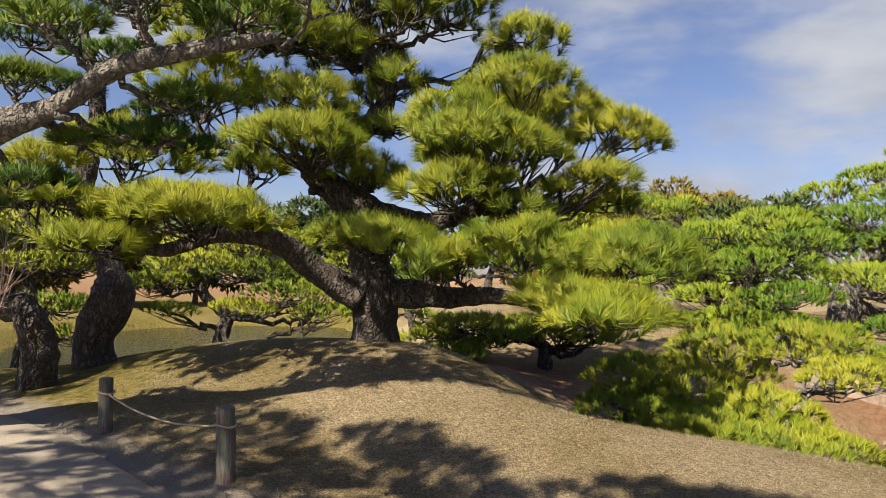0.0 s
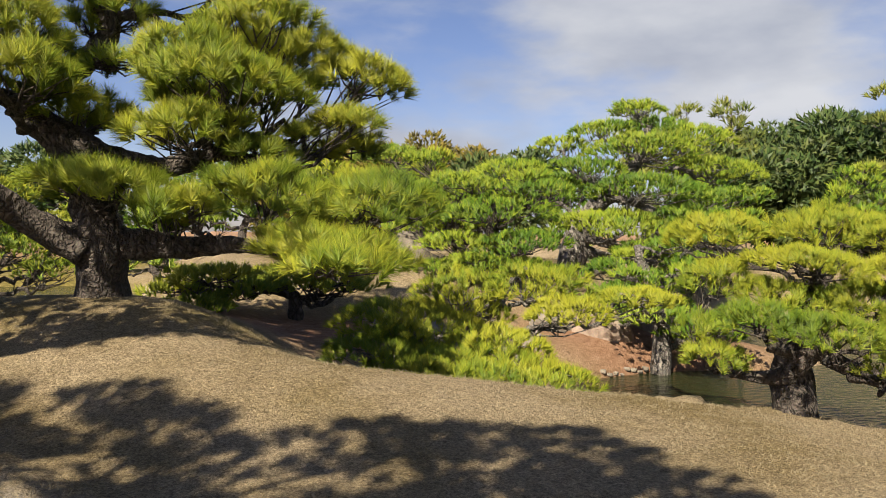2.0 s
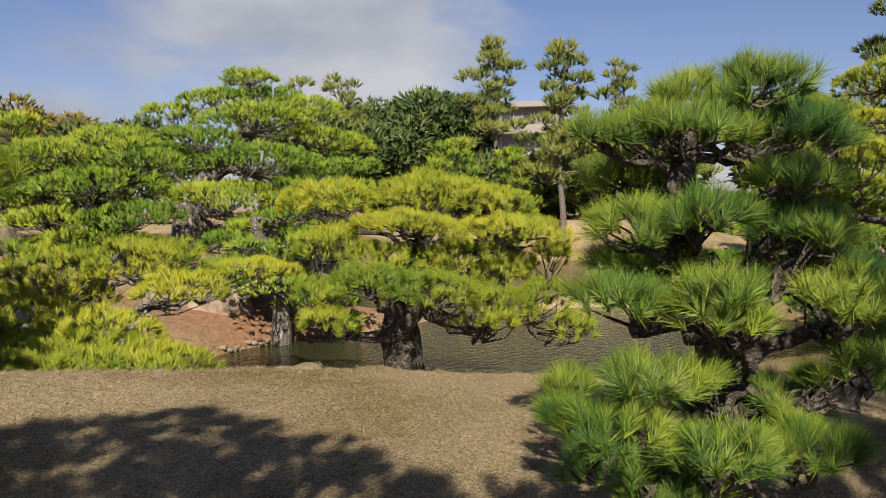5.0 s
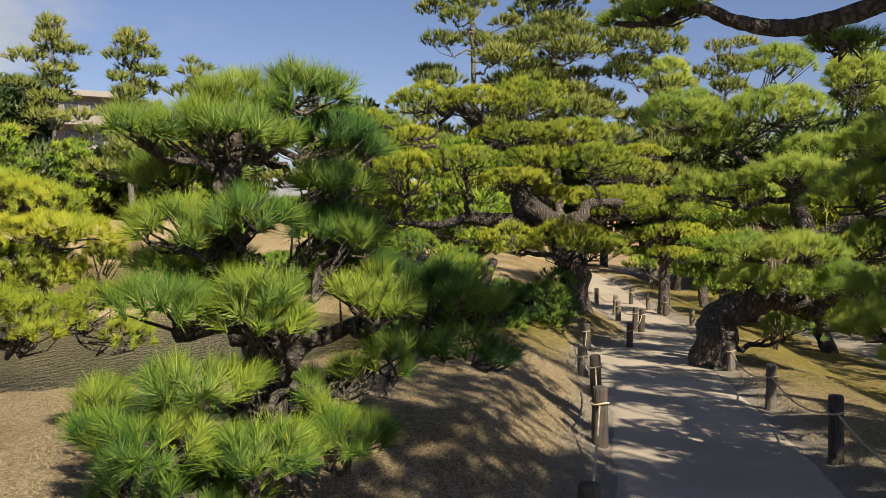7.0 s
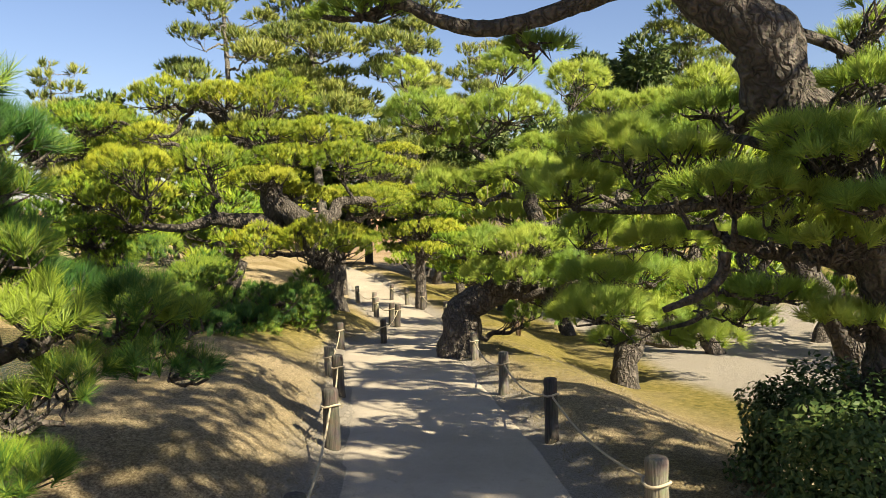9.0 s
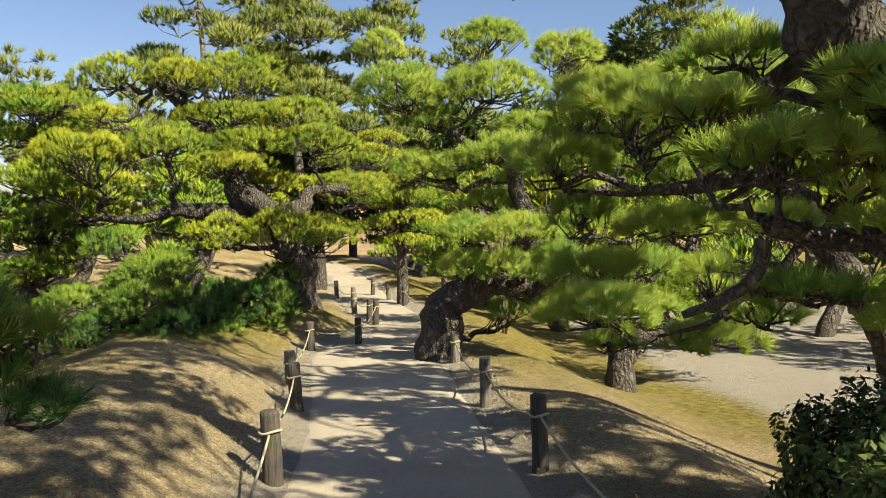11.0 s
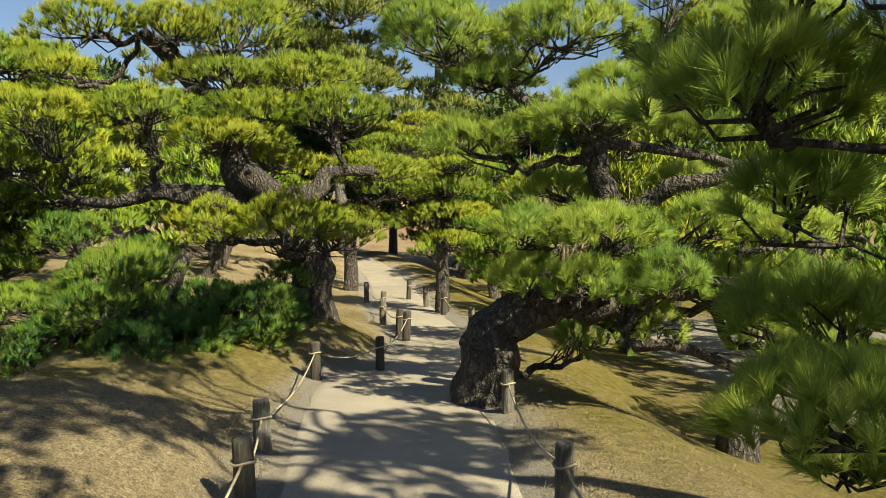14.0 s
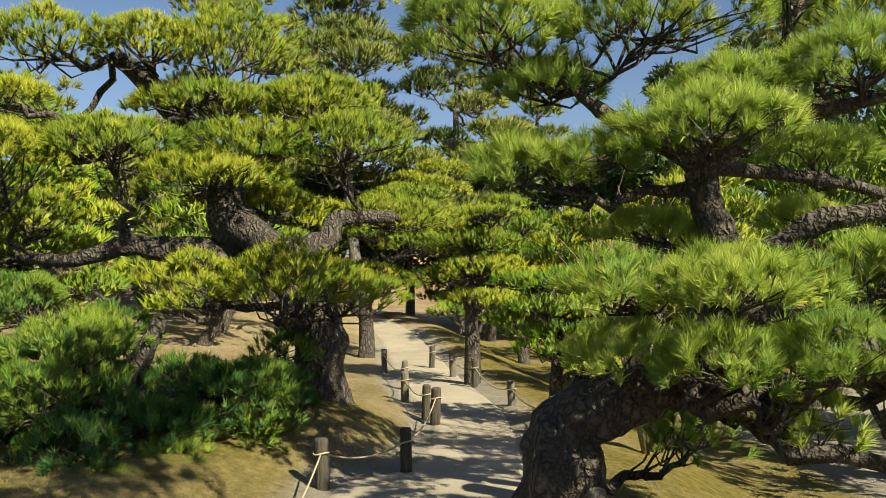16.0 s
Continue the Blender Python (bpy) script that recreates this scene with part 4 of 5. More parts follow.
BROAD = [(26.76, 31.37, 6.6, 4.2), (28.68, 30.74, 6.42, 3.8), (24.49, 30.77, 5.39, 3.6), (35.19, 24.89, 3.92, 3.6), (39.59, -8.45, 9.12, 3.0), (37.33, -5.43, 5.26, 3.0), (35.48, -11.22, 6.43, 3.4), (33.54, -15.14, 6.53, 3.6), (41.05, 17.39, 6.22, 3.2), (43.13, 9.3, 5.5, 3.4), (45.22, 4.43, 5.66, 3.4), (41.27, -0.85, 5.2, 3.4), (36.92, 22.8, 5.51, 3.6), (26.9, 26.5, 2.8, 3.4), (29.6, 25.9, 2.9, 3.4), (32.7, 26.7, 3.1, 3.4), (26.9, 30.3, 2.9, 3.4)]

RUST = [(11.85, 49.99, 6.24, 4.5), (15.71, 50.5, 6.91, 4.5), (16.62, 43.43, 5.31, 4.0), (9.58, 53.17, 5.82, 4.5), (6.5, 54.49, 4.75, 5.0), (-15.44, 47.45, 5.32, 5.0), (-21.36, 43.36, 5.13, 5.0), (-25.68, 39.3, 4.93, 5.0), (-8.61, 49.56, 5.29, 5.0)]

BIG_ARM_A = [(-0.77, 8.59, 1.1, 0.188), (-1.32, 8.38, 1.26, 0.147), (-1.81, 8.06, 1.49, 0.118), (-2.28, 7.85, 1.62, 0.087), (-2.78, 7.65, 1.44, 0.068), (-3.24, 7.54, 1.47, 0.039)]

BIG_ARM_B = [(-0.56, 8.6, 0.98, 0.176), (0.1, 8.41, 0.96, 0.123), (0.63, 8.12, 0.94, 0.083), (1.2, 7.93, 0.88, 0.04)]

BIG_ARM_C = [(-1.43, 8.84, 2.38, 0.13), (-1.01, 8.65, 2.04, 0.133), (-0.5, 8.67, 1.93, 0.14), (-0.12, 8.77, 1.89, 0.115), (0.46, 8.88, 1.95, 0.078)]

MINI_ARM_A = [(5.84, 6.29, -0.17, 0.131), (5.93, 6.14, 0.01, 0.107), (6.08, 6.07, -0.06, 0.084), (6.49, 6.0, -0.17, 0.063), (6.98, 5.88, -0.14, 0.035)]

MINI_ARM_B = [(5.79, 6.3, -0.28, 0.103), (5.56, 6.52, -0.25, 0.058), (5.36, 6.83, -0.19, 0.041), (5.15, 7.03, -0.1, 0.024)]

NEAR_ARM = [(4.53, 2.11, 0.13, 0.061), (4.61, 1.96, 0.28, 0.061), (4.77, 1.87, 0.33, 0.049), (4.96, 1.74, 0.38, 0.034), (5.17, 1.6, 0.46, 0.019)]

LEFTPATH_ARM_A = [(16.43, 3.02, 0.99, 0.233), (16.26, 2.5, 0.83, 0.168), (16.3, 2.04, 0.92, 0.145), (16.42, 1.92, 1.16, 0.1), (16.86, 1.28, 1.17, 0.072)]

LEFTPATH_ARM_B = [(16.42, 3.17, 0.99, 0.218), (16.17, 3.72, 0.87, 0.153), (16.04, 4.21, 0.98, 0.113), (16.09, 4.78, 0.68, 0.084), (16.33, 5.63, 0.74, 0.047)]

LEAN_ARM = [(13.44, -1.72, 0.78, 0.125), (13.44, -1.64, 1.07, 0.12), (13.42, -1.47, 1.37, 0.1), (13.39, -1.13, 1.6, 0.08), (13.47, -0.88, 1.81, 0.06), (13.64, -0.53, 2.07, 0.035)]

LEAN_ARM_B = [(13.42, -1.49, 1.37, 0.1), (13.34, -1.73, 1.56, 0.085), (13.27, -2.11, 1.68, 0.07), (13.19, -2.43, 1.77, 0.055), (13.11, -2.7, 1.85, 0.035)]

STUB_ARM = [(5.75, -2.86, 0.7, 0.075), (5.79, -2.61, 0.74, 0.062), (5.79, -2.28, 0.77, 0.052), (5.79, -1.99, 0.82, 0.05)]

STUB_ARM_B = [(5.79, -2.0, 0.8, 0.04), (5.78, -2.01, 0.62, 0.034), (5.81, -1.87, 0.52, 0.03), (5.9, -1.68, 0.39, 0.018)]

LEFTLOW_TRUNK = [(14.98, 3.93, -1.05, 0.151), (15.01, 3.75, -0.7, 0.137), (15.13, 3.59, -0.34, 0.111), (15.26, 3.47, 0.07, 0.07)]

# added pine, never in view: only there to shade the path and left bank
SHADE_CANOPY_TRUNK = [(7.6, -5.4, -1.2, 0.2), (7.6, -5.3, 0.09, 0.17), (7.55, -5.1, 1.5, 0.15), (7.5, -4.7, 2.91, 0.12), (7.4, -4.0, 4.2, 0.08)]

RIGHTLEAN_ARM = [(5.78, -2.01, 2.47, 0.117), (5.88, -1.64, 2.43, 0.086), (5.96, -1.28, 2.34, 0.066), (5.95, -0.89, 2.23, 0.056), (6.05, -0.58, 2.2, 0.053), (6.15, -0.3, 2.25, 0.044), (6.15, -0.01, 2.34, 0.036), (6.24, 0.26, 2.29, 0.022), (6.24, 0.48, 2.32, 0.015)]

OVERHEAD_TRUNK = [(-2.9, -3.6, -0.5, 0.3), (-2.9, -3.4, 1.19, 0.26), (-3.0, -2.9, 2.75, 0.22), (-3.1, -2.0, 3.92, 0.18), (-3.2, -1.0, 4.44, 0.13), (-3.4, -0.2, 4.7, 0.08)]
OVERHEAD_PADS = [(-2.3, 0.3, 4.8, 0.62, 0.45), (-1.65, 0.2, 4.8, 0.6, 0.45), (-1.0, 0.05, 4.85, 0.62, 0.45), (-0.9, -0.75, 4.8, 0.6, 0.45), (-2.3, -0.7, 4.8, 0.5, 0.4), (-1.6, -0.9, 4.9, 0.62, 0.45), (-0.9, -1.45, 4.8, 0.55, 0.4), (-4.0, 1.5, 4.8, 0.55, 0.4), (-3.6, 0.95, 4.8, 0.6, 0.4), (-3.4, 0.2, 4.9, 0.5, 0.4), (-3.9, -0.3, 4.9, 0.55, 0.4), (-3.0, -1.2, 5.2, 0.6, 0.4), (-0.6, -2.0, 4.9, 0.5, 0.4), (-5.1, 1.9, 4.8, 0.6, 0.4), (-4.9, 0.6, 5.0, 0.6, 0.4), (-6.0, 2.3, 4.9, 0.6, 0.4), (-6.9, 2.4, 4.9, 0.6, 0.4), (-5.9, 0.9, 5.0, 0.7, 0.4), (-6.7, 1.2, 4.9, 0.6, 0.4), (-5.6, -0.1, 5.0, 0.5, 0.4)]

# added pine outside the view that keeps sun off the old left trunks
SHADE_WEST_TRUNK = [(-9.8, 4.6, -0.3, 0.28), (-9.6, 4.7, 1.28, 0.24), (-9.2, 4.9, 2.73, 0.19), (-8.6, 5.3, 3.91, 0.13), (-8.0, 5.8, 4.7, 0.07)]
SHADE_WEST_PADS = [(-7.4, 6.0, 4.8, 0.8, 0.45), (-8.3, 5.3, 4.9, 0.8, 0.45), (-6.9, 6.7, 4.8, 0.6, 0.4), (-7.9, 6.9, 4.9, 0.7, 0.4), (-8.2, 4.2, 4.7, 0.7, 0.4), (-7.5, 5.0, 5.4, 0.7, 0.4), (-9.2, 6.4, 5.1, 0.8, 0.45)]

# unseen pine added towards the sun; its pads cast the path's shade
SHADE_SOUTH_TRUNK = [(2.0, -7.2, -1.2, 0.26), (2.1, -6.9, 0.82, 0.22), (2.3, -6.2, 2.83, 0.18), (2.5, -5.4, 4.1, 0.12), (2.8, -4.8, 4.6, 0.06)]
SHADE_SOUTH_PADS = [(0.6, -3.9, 4.8, 0.85), (1.5, -4.2, 4.9, 0.85), (2.3, -4.6, 4.8, 0.6), (0.6, -5.2, 5.4, 0.8), (1.6, -6.0, 5.5, 0.8), (2.0, -3.3, 5.1, 0.5), (2.9, -3.4, 5.2, 0.5), (2.0, -5.6, 4.9, 0.5), (6.9, -4.9, 5.0, 0.5), (3.5, -4.7, 5.0, 0.45)]
SHADE_SOUTH_PADS += [(5.6, -4.4, 5.0, 0.45), (1.9, -1.6, 5.0, 0.4), (2.6, -6.7, 4.8, 0.55), (3.6, -6.7, 4.8, 0.55), (4.6, -6.5, 4.8, 0.5), (5.1, -7.1, 4.8, 0.5), (3.5, -7.5, 4.9, 0.5), (2.6, -7.6, 4.9, 0.5), (2.6, -2.6, 5.3, 0.55), (3.8, -2.8, 5.3, 0.6), (0.9, -3.3, 4.9, 0.55), (1.6, -3.0, 5.1, 0.5)]

# pads set back along the sun's direction from the ground they darken
SHADE_CANOPY_PADS = [(10.3, -1.5, 4.9, 0.65), (9.6, -1.1, 5.0, 0.6), (10.9, -0.9, 4.9, 0.6), (10.9, -2.0, 5.0, 0.6), (9.4, -2.2, 5.0, 0.6), (6.3, -3.0, 5.1, 0.7), (6.9, -2.3, 4.9, 0.75), (7.9, -1.5, 5.0, 0.8), (8.5, -0.6, 5.1, 0.75), (9.2, 0.2, 5.3, 0.7), (7.2, -1.0, 5.4, 0.8), (6.0, -1.8, 5.4, 0.75), (6.9, -4.9, 4.5, 0.75), (8.0, -4.9, 4.6, 0.75), (5.3, -2.4, 5.2, 0.75), (7.1, -3.3, 5.0, 0.65), (7.3, -5.7, 4.8, 0.65)]
LEFTPATH2_PADS = [(14.87, 4.26, -0.62, 0.82, 0.63), (14.54, 4.43, -1.1, 0.79, 0.69), (14.1, 4.91, -1.33, 0.69, 0.66), (15.19, 2.53, -0.76, 0.72, 0.51), (14.74, 3.1, -1.09, 0.51, 0.49), (15.59, 4.2, -0.26, 0.6, 0.56), (14.87, 5.6, -0.89, 0.68, 0.6), (15.11, 2.26, -0.97, 0.53, 0.41), (14.81, 3.67, -0.84, 0.44, 0.59)]

LEAN2_PADS = [(12.75, -0.84, -0.14, 0.44, 0.5), (12.39, -1.42, -0.14, 0.47, 0.49), (12.24, -2.03, -0.05, 0.45, 0.53), (12.5, -2.81, -0.1, 0.39, 0.52), (12.12, -3.17, -0.06, 0.39, 0.46), (12.62, -2.04, -0.55, 0.32, 0.51), (12.39, -2.98, -0.56, 0.36, 0.44), (12.11, -3.3, -0.71, 0.34, 0.47), (13.41, -1.8, -0.58, 0.42, 0.6), (13.98, -1.57, -0.94, 0.45, 0.64), (13.99, 0.36, 2.96, 0.42, 0.58), (13.71, -1.25, 3.1, 0.61, 0.49), (13.58, -2.31, 2.83, 0.6, 0.54)]

LEAN_ARM_C = [(13.44, -1.7, 0.74, 0.1), (13.27, -2.03, 0.84, 0.09), (13.19, -2.31, 0.96, 0.085), (13.12, -2.72, 1.01, 0.07), (13.04, -3.07, 1.19, 0.05)]

LEAN_ARM_D = [(13.52, -1.47, 1.38, 0.06), (13.76, -2.03, 1.35, 0.055), (13.91, -2.68, 1.26, 0.05), (14.05, -3.18, 1.19, 0.04)]

RIGHTNEAR_ARM_A = [(7.35, -3.01, 1.1, 0.037), (7.57, -2.84, 1.37, 0.034), (7.65, -2.66, 1.2, 0.031), (7.74, -2.47, 1.06, 0.028), (7.83, -1.89, 1.0, 0.021), (7.94, -1.47, 1.04, 0.012)]

RIGHTNEAR_ARM_B = [(7.53, -3.12, 0.92, 0.031), (7.64, -2.79, 1.05, 0.028), (7.73, -2.57, 0.96, 0.025), (7.82, -2.34, 0.81, 0.019), (7.91, -1.95, 0.69, 0.01)]

RIGHTNEAR_ARM_C = [(7.62, -3.05, 0.72, 0.037), (7.59, -2.85, 0.4, 0.031), (7.58, -2.62, 0.27, 0.026), (7.66, -2.39, 0.08, 0.021), (7.85, -2.09, -0.04, 0.012)]

# low pads that lie in shade under the large pine
SHADED_LOW_PADS = [(14.71, 4.1, -0.38, 0.74, 0.6), (14.11, 4.15, -0.81, 0.6, 0.69), (13.75, 3.6, -1.22, 0.54, 0.72), (14.57, 3.36, -1.09, 0.55, 0.58), (15.38, 3.2, -0.73, 0.61, 0.48), (15.84, 2.51, -0.87, 0.57, 0.51), (15.24, 2.59, -1.24, 0.63, 0.56), (14.5, 3.06, -1.43, 0.6, 0.54), (15.43, 5.1, 0.05, 0.59, 0.59), (16.24, 2.46, -0.53, 0.42, 0.49), (13.58, 3.29, -1.43, 0.5, 0.5)]

CURTAIN_PADS = [(6.21, -3.06, 2.02, 0.33, 0.29), (5.79, -2.9, 1.7, 0.29, 0.32), (7.49, -2.44, 1.74, 0.4, 0.49), (5.35, -2.33, 1.2, 0.28, 0.36), (5.05, -2.54, 1.19, 0.26, 0.4), (5.43, -2.3, 0.93, 0.3, 0.3), (5.81, -3.02, 2.16, 0.27, 0.32)]

pine("pine_tree", BIG_TRUNK, BIG_PADS, M_NEEDLE_YELLOW, M_BARK, BIG_D, "large old black pine with layered needle pads on the lawn mound", 11, 0.44, arms=[BIG_ARM_A, BIG_ARM_B, BIG_ARM_C], fill=True)
pine("pine_tree", NEARLEFT_TRUNK, NEARLEFT_PADS, M_NEEDLE_DEEP, M_BARK_GREY, MID_D, "overhanging pine with long grey bent limb beside the path", 12, 0.33)
# dark bark instead of grey: the trunk's shade is put into its colour
pine("pine_tree", OLDLEFT_TRUNK, OLDLEFT_PADS, M_NEEDLE_DEEP, M_BARK, MID_D, "old pine with hollow gnarled trunk at the lawn edge", 13)
pine("pine_tree", STUMPLEFT_TRUNK, STUMPLEFT_PADS, M_NEEDLE_DEEP, M_BARK, MID_D, "dark crooked pine trunk leaning beside the path", 14)
pine("pine_tree", SHOREA_TRUNK, SHOREA_PADS, M_NEEDLE_YELLOW, M_BARK, SHORE_D, "spreading yellow-green pine on the far pond shore", 15, 0.33, "pines by the pond")
pine("pine_tree", SHOREB_TRUNK, SHOREB_PADS, M_NEEDLE_YELLOW, M_BARK, SHORE_D, "yellow-green pine on the far pond shore", 16, 0.33, "pines by the pond")
pine("pine_tree", LOW_TRUNK, LOW_PADS, M_NEEDLE_YELLOW, M_BARK_GREY, LOW_D, "low spreading pine trained flat over the lawn edge", 17, 0.33)
pine("pine_tree", MINI_TRUNK, MINI_PADS, M_NEEDLE_YELLOW, M_BARK, MID_D, "short stout pine with tiered golden-green pads at the pond edge", 18, 0.33, arms=[MINI_ARM_A, MINI_ARM_B])
pine("pine_tree", NEAR_TRUNK, NEAR_PADS, M_NEEDLE_DEEP, M_BARK, NEAR_D, "upright deep green pine with tiered pads beside the path", 19, 0.36, arms=[NEAR_ARM], fill=True)
pine("pine_tree", WHITE_TRUNK, WHITE_PADS, M_NEEDLE, M_BARK_GREY, BACK_D, "wide pine with pale grey trunk behind the pond", 20, 0.33, "pines by the pond")
pine("pine_tree", DENSE_TRUNK, DENSE_PADS, M_NEEDLE, M_BARK, BACK_D, "dense rounded pine behind the pond", 21, 0.36, "pines by the pond", fill=True)
pine("pine_tree", BANK_TRUNK, BANK_PADS, M_NEEDLE, M_BARK_GREY, BACK_D, "low pine leaning over the pond bank", 22, 0.33, "pines by the pond", fill=True)
pine("pine_tree", UNDER_TRUNK, UNDER_PADS, M_NEEDLE_YELLOW, M_BARK, BACK_D, "low yellow-green pine on the bare red earth", 23, 0.3, "pines by the pond", fill=True)
pine("pine_tree", LEFTPATH_TRUNK, LEFTPATH_PADS, M_NEEDLE_YELLOW, M_BARK, FULL_D, "large tiered pine with contorted limbs by the rope fence", 24, 0.31, arms=[LEFTPATH_ARM_A, LEFTPATH_ARM_B])
pine("pine_tree", LEAN_TRUNK, LEAN_PADS + LEAN2_PADS, M_NEEDLE_SOFT_LIFTED, M_BARK, LEAN_D, "thick leaning pine with broken bark beside the path", 25, 0.33, arms=[LEAN_ARM, LEAN_ARM_B, LEAN_ARM_C, LEAN_ARM_D])
# deep green needles here carry the shade under the large pine
pine("pine_tree", LEFTLOW_TRUNK, LEFTPATH2_PADS + SHADED_LOW_PADS, M_NEEDLE_DEEP, M_BARK, FULL_D, "low pine spreading under the large one, shade painted into its deep green", 36, 0.33)
pine("pine_tree", RIGHTNEAR_TRUNK, RIGHTNEAR_PADS, M_NEEDLE_SOFT_LIFTED, M_BARK, NEAR_D, "loose deep green pine reaching over the path", 26, 0.36, arms=[RIGHTNEAR_ARM_A, RIGHTNEAR_ARM_B, RIGHTNEAR_ARM_C])
pine("pine_tree", RIGHTLEAN_TRUNK, RIGHTLEAN_PADS + CURTAIN_PADS, M_NEEDLE_SOFT_LIFTED, M_BARK, MID_D, "massive pine leaning high over the path", 27, 0.32, arms=[RIGHTLEAN_ARM, STUB_ARM, STUB_ARM_B])
pine("pine_tree", OVERHEAD_TRUNK, OVERHEAD_PADS, M_NEEDLE_DEEP, M_BARK, SHADE_D, "high spreading pine shading the start of the path", 33, 0.42)
pine("pine_tree", SHADE_CANOPY_TRUNK, SHADE_CANOPY_PADS, M_NEEDLE_DEEP, M_BARK, SHADE_D, "added pine out of view, its high pads shading the path", 35, 0.33)
pine("pine_tree", SHADE_WEST_TRUNK, SHADE_WEST_PADS, M_NEEDLE_DEEP, M_BARK, SHADE_D, "added pine out of view, shading the old pines on the left", 37, 0.33)
pine("pine_tree", SHADE_SOUTH_TRUNK, SHADE_SOUTH_PADS, M_NEEDLE_DEEP, M_BARK, SHADE_D, "added pine out of view on the sun side, shading the path", 34, 0.33)
pine("pine_tree", ARCH_TRUNK, ARCH_PADS, M_NEEDLE, M_BARK, LOW_D, "low pine with arched dark trunk on the slope", 28, 0.33)
pine("pine_tree", SMALLA_TRUNK, SMALLA_PADS, M_NEEDLE_YELLOW, M_BARK, BACK_D, "small tiered pine beside the far path", 29, 0.33, "pines along the path", fill=True)
pine("pine_tree", SMALLB_TRUNK, SMALLB_PADS, M_NEEDLE, M_BARK, BACK_D, "small dense pine behind the rope fence", 30, 0.33, "pines along the path", fill=True)
pine("pine_tree", ENDPINE_TRUNK, ENDPINE_PADS, M_NEEDLE_YELLOW, M_BARK, BACK_D, "bright pine where the path bends away", 31, 0.33, "pines along the path", fill=True)
pine("pine_tree", FARLEFT_TRUNK, FARLEFT_PADS, M_NEEDLE, M_BARK, BACK_D, "spreading pine with forked trunk below the mound", 32, 0.33, "pines along the path", fill=True)


# ---- far trees ----
def tall_pine(x, y, height, seed, start=0.4, width=0.26, bend=0.04, mat=None, label="tall slender forest pine above the garden"):
    """A free-grown tall pine: bare trunk below, irregular clumps above."""
    rng = np.random.default_rng(seed)
    z0 = land(min(60, x), min(60, y))
    line = [(x + bend * height * math.sin(3 * k / 6 + seed), y + bend * height * math.cos(2 * k / 6 + seed), z0 + height * k / 6, 0.018 * height * (1 - 0.8 * k / 6)) for k in range(7)]
    pads = []
    n = int(14 + height * 0.9)
    for i in range(n):
        u = start + (1 - start) * (i + 0.5) / n
        reach = width * height * (1.12 - u) ** 0.45 * rng.uniform(0.2, 0.85)
        a = i * 2.4 + rng.uniform(-0.5, 0.5)
        k = u * 6
        c = line[min(6, int(k))]
        pads.append((c[0] + reach * math.cos(a), c[1] + reach * math.sin(a), z0 + height * u + 0.12 * reach, height * rng.uniform(0.075, 0.125) * (1.2 - 0.5 * u)))
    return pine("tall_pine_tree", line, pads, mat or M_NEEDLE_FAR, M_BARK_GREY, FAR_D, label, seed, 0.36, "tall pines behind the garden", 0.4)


def broadleaf(x, y, height, radius, seed, mat=None, label="dark rounded broadleaf tree behind the pines", leaf=0.34, count=5000, gap=0.15):
    """A rounded tree: forked trunk and many leaf clumps."""
    rng = np.random.default_rng(seed)
    z0 = land(min(60, x), min(60, y))
    root = tagged(new("broadleaf_tree"), label, "tree", "trees behind the garden")
    root.location = (x, y, z0)
    bits = [tube([(0, 0, -0.3), (0.1, 0, height * 0.25), (0, 0.1, height * 0.5), (0, 0, height * 0.8)], [height * 0.03, height * 0.025, height * 0.018, 0.03], 7, 0.2, seed)]
    for i in range(9):
        a, u = rng.uniform(0, 6.3), rng.uniform(0.25, 0.55)
        e = (radius * 0.75 * math.cos(a), radius * 0.75 * math.sin(a), height * rng.uniform(0.55, 0.9))
        bits.append(tube([(0, 0, height * u), (e[0] * 0.45, e[1] * 0.45, height * u * 0.5 + e[2] * 0.5), e], [height * 0.012, height * 0.008, 0.02], 5, 0.2, seed))
    v, f = joined(bits)
    mesh_object("trunk", v, f, M_BARK_GREY, root, True)
    nc = 26
    th, zc = rng.uniform(0, 6.3, nc), rng.uniform(0.32, 0.95, nc)
    wide = np.sqrt(np.maximum(0.1, 1 - ((zc - 0.58) / 0.45) ** 2)) * radius * rng.uniform(0.45, 0.95, nc)
    cs = np.stack([wide * np.cos(th), wide * np.sin(th), zc * height], 1)
    pick = rng.integers(0, nc, count)
    d = unit(rng.normal(size=(count, 3))) * (radius * 0.36 * rng.uniform(0.55, 1.0, (count, 1)) ** 0.6)
    P = cs[pick] + d * (1, 1, 0.75)
    soup("crown", tufts(rng, P, d + (0, 0, 0.2), 3, leaf, leaf * 0.45, 1.2), mat or M_LEAF, root, np.repeat(d + (0, 0, 0.3), 3, 0))["kind"] = "stuff"
    return root


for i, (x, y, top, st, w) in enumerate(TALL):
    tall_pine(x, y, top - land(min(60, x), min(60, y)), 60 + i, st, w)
for i, (x, y, top, r) in enumerate(BROAD):
    broadleaf(x, y, top - land(min(60, x), min(60, y)), r, 90 + i)
for i, (x, y, top, r) in enumerate(RUST):
    broadleaf(x, y, top - land(min(60, x), min(60, y)), r, 120 + i, M_LEAF_RUST if i % 3 != 2 else M_LEAF, "yellowing broadleaf tree on the far bank", 0.4, 5200)


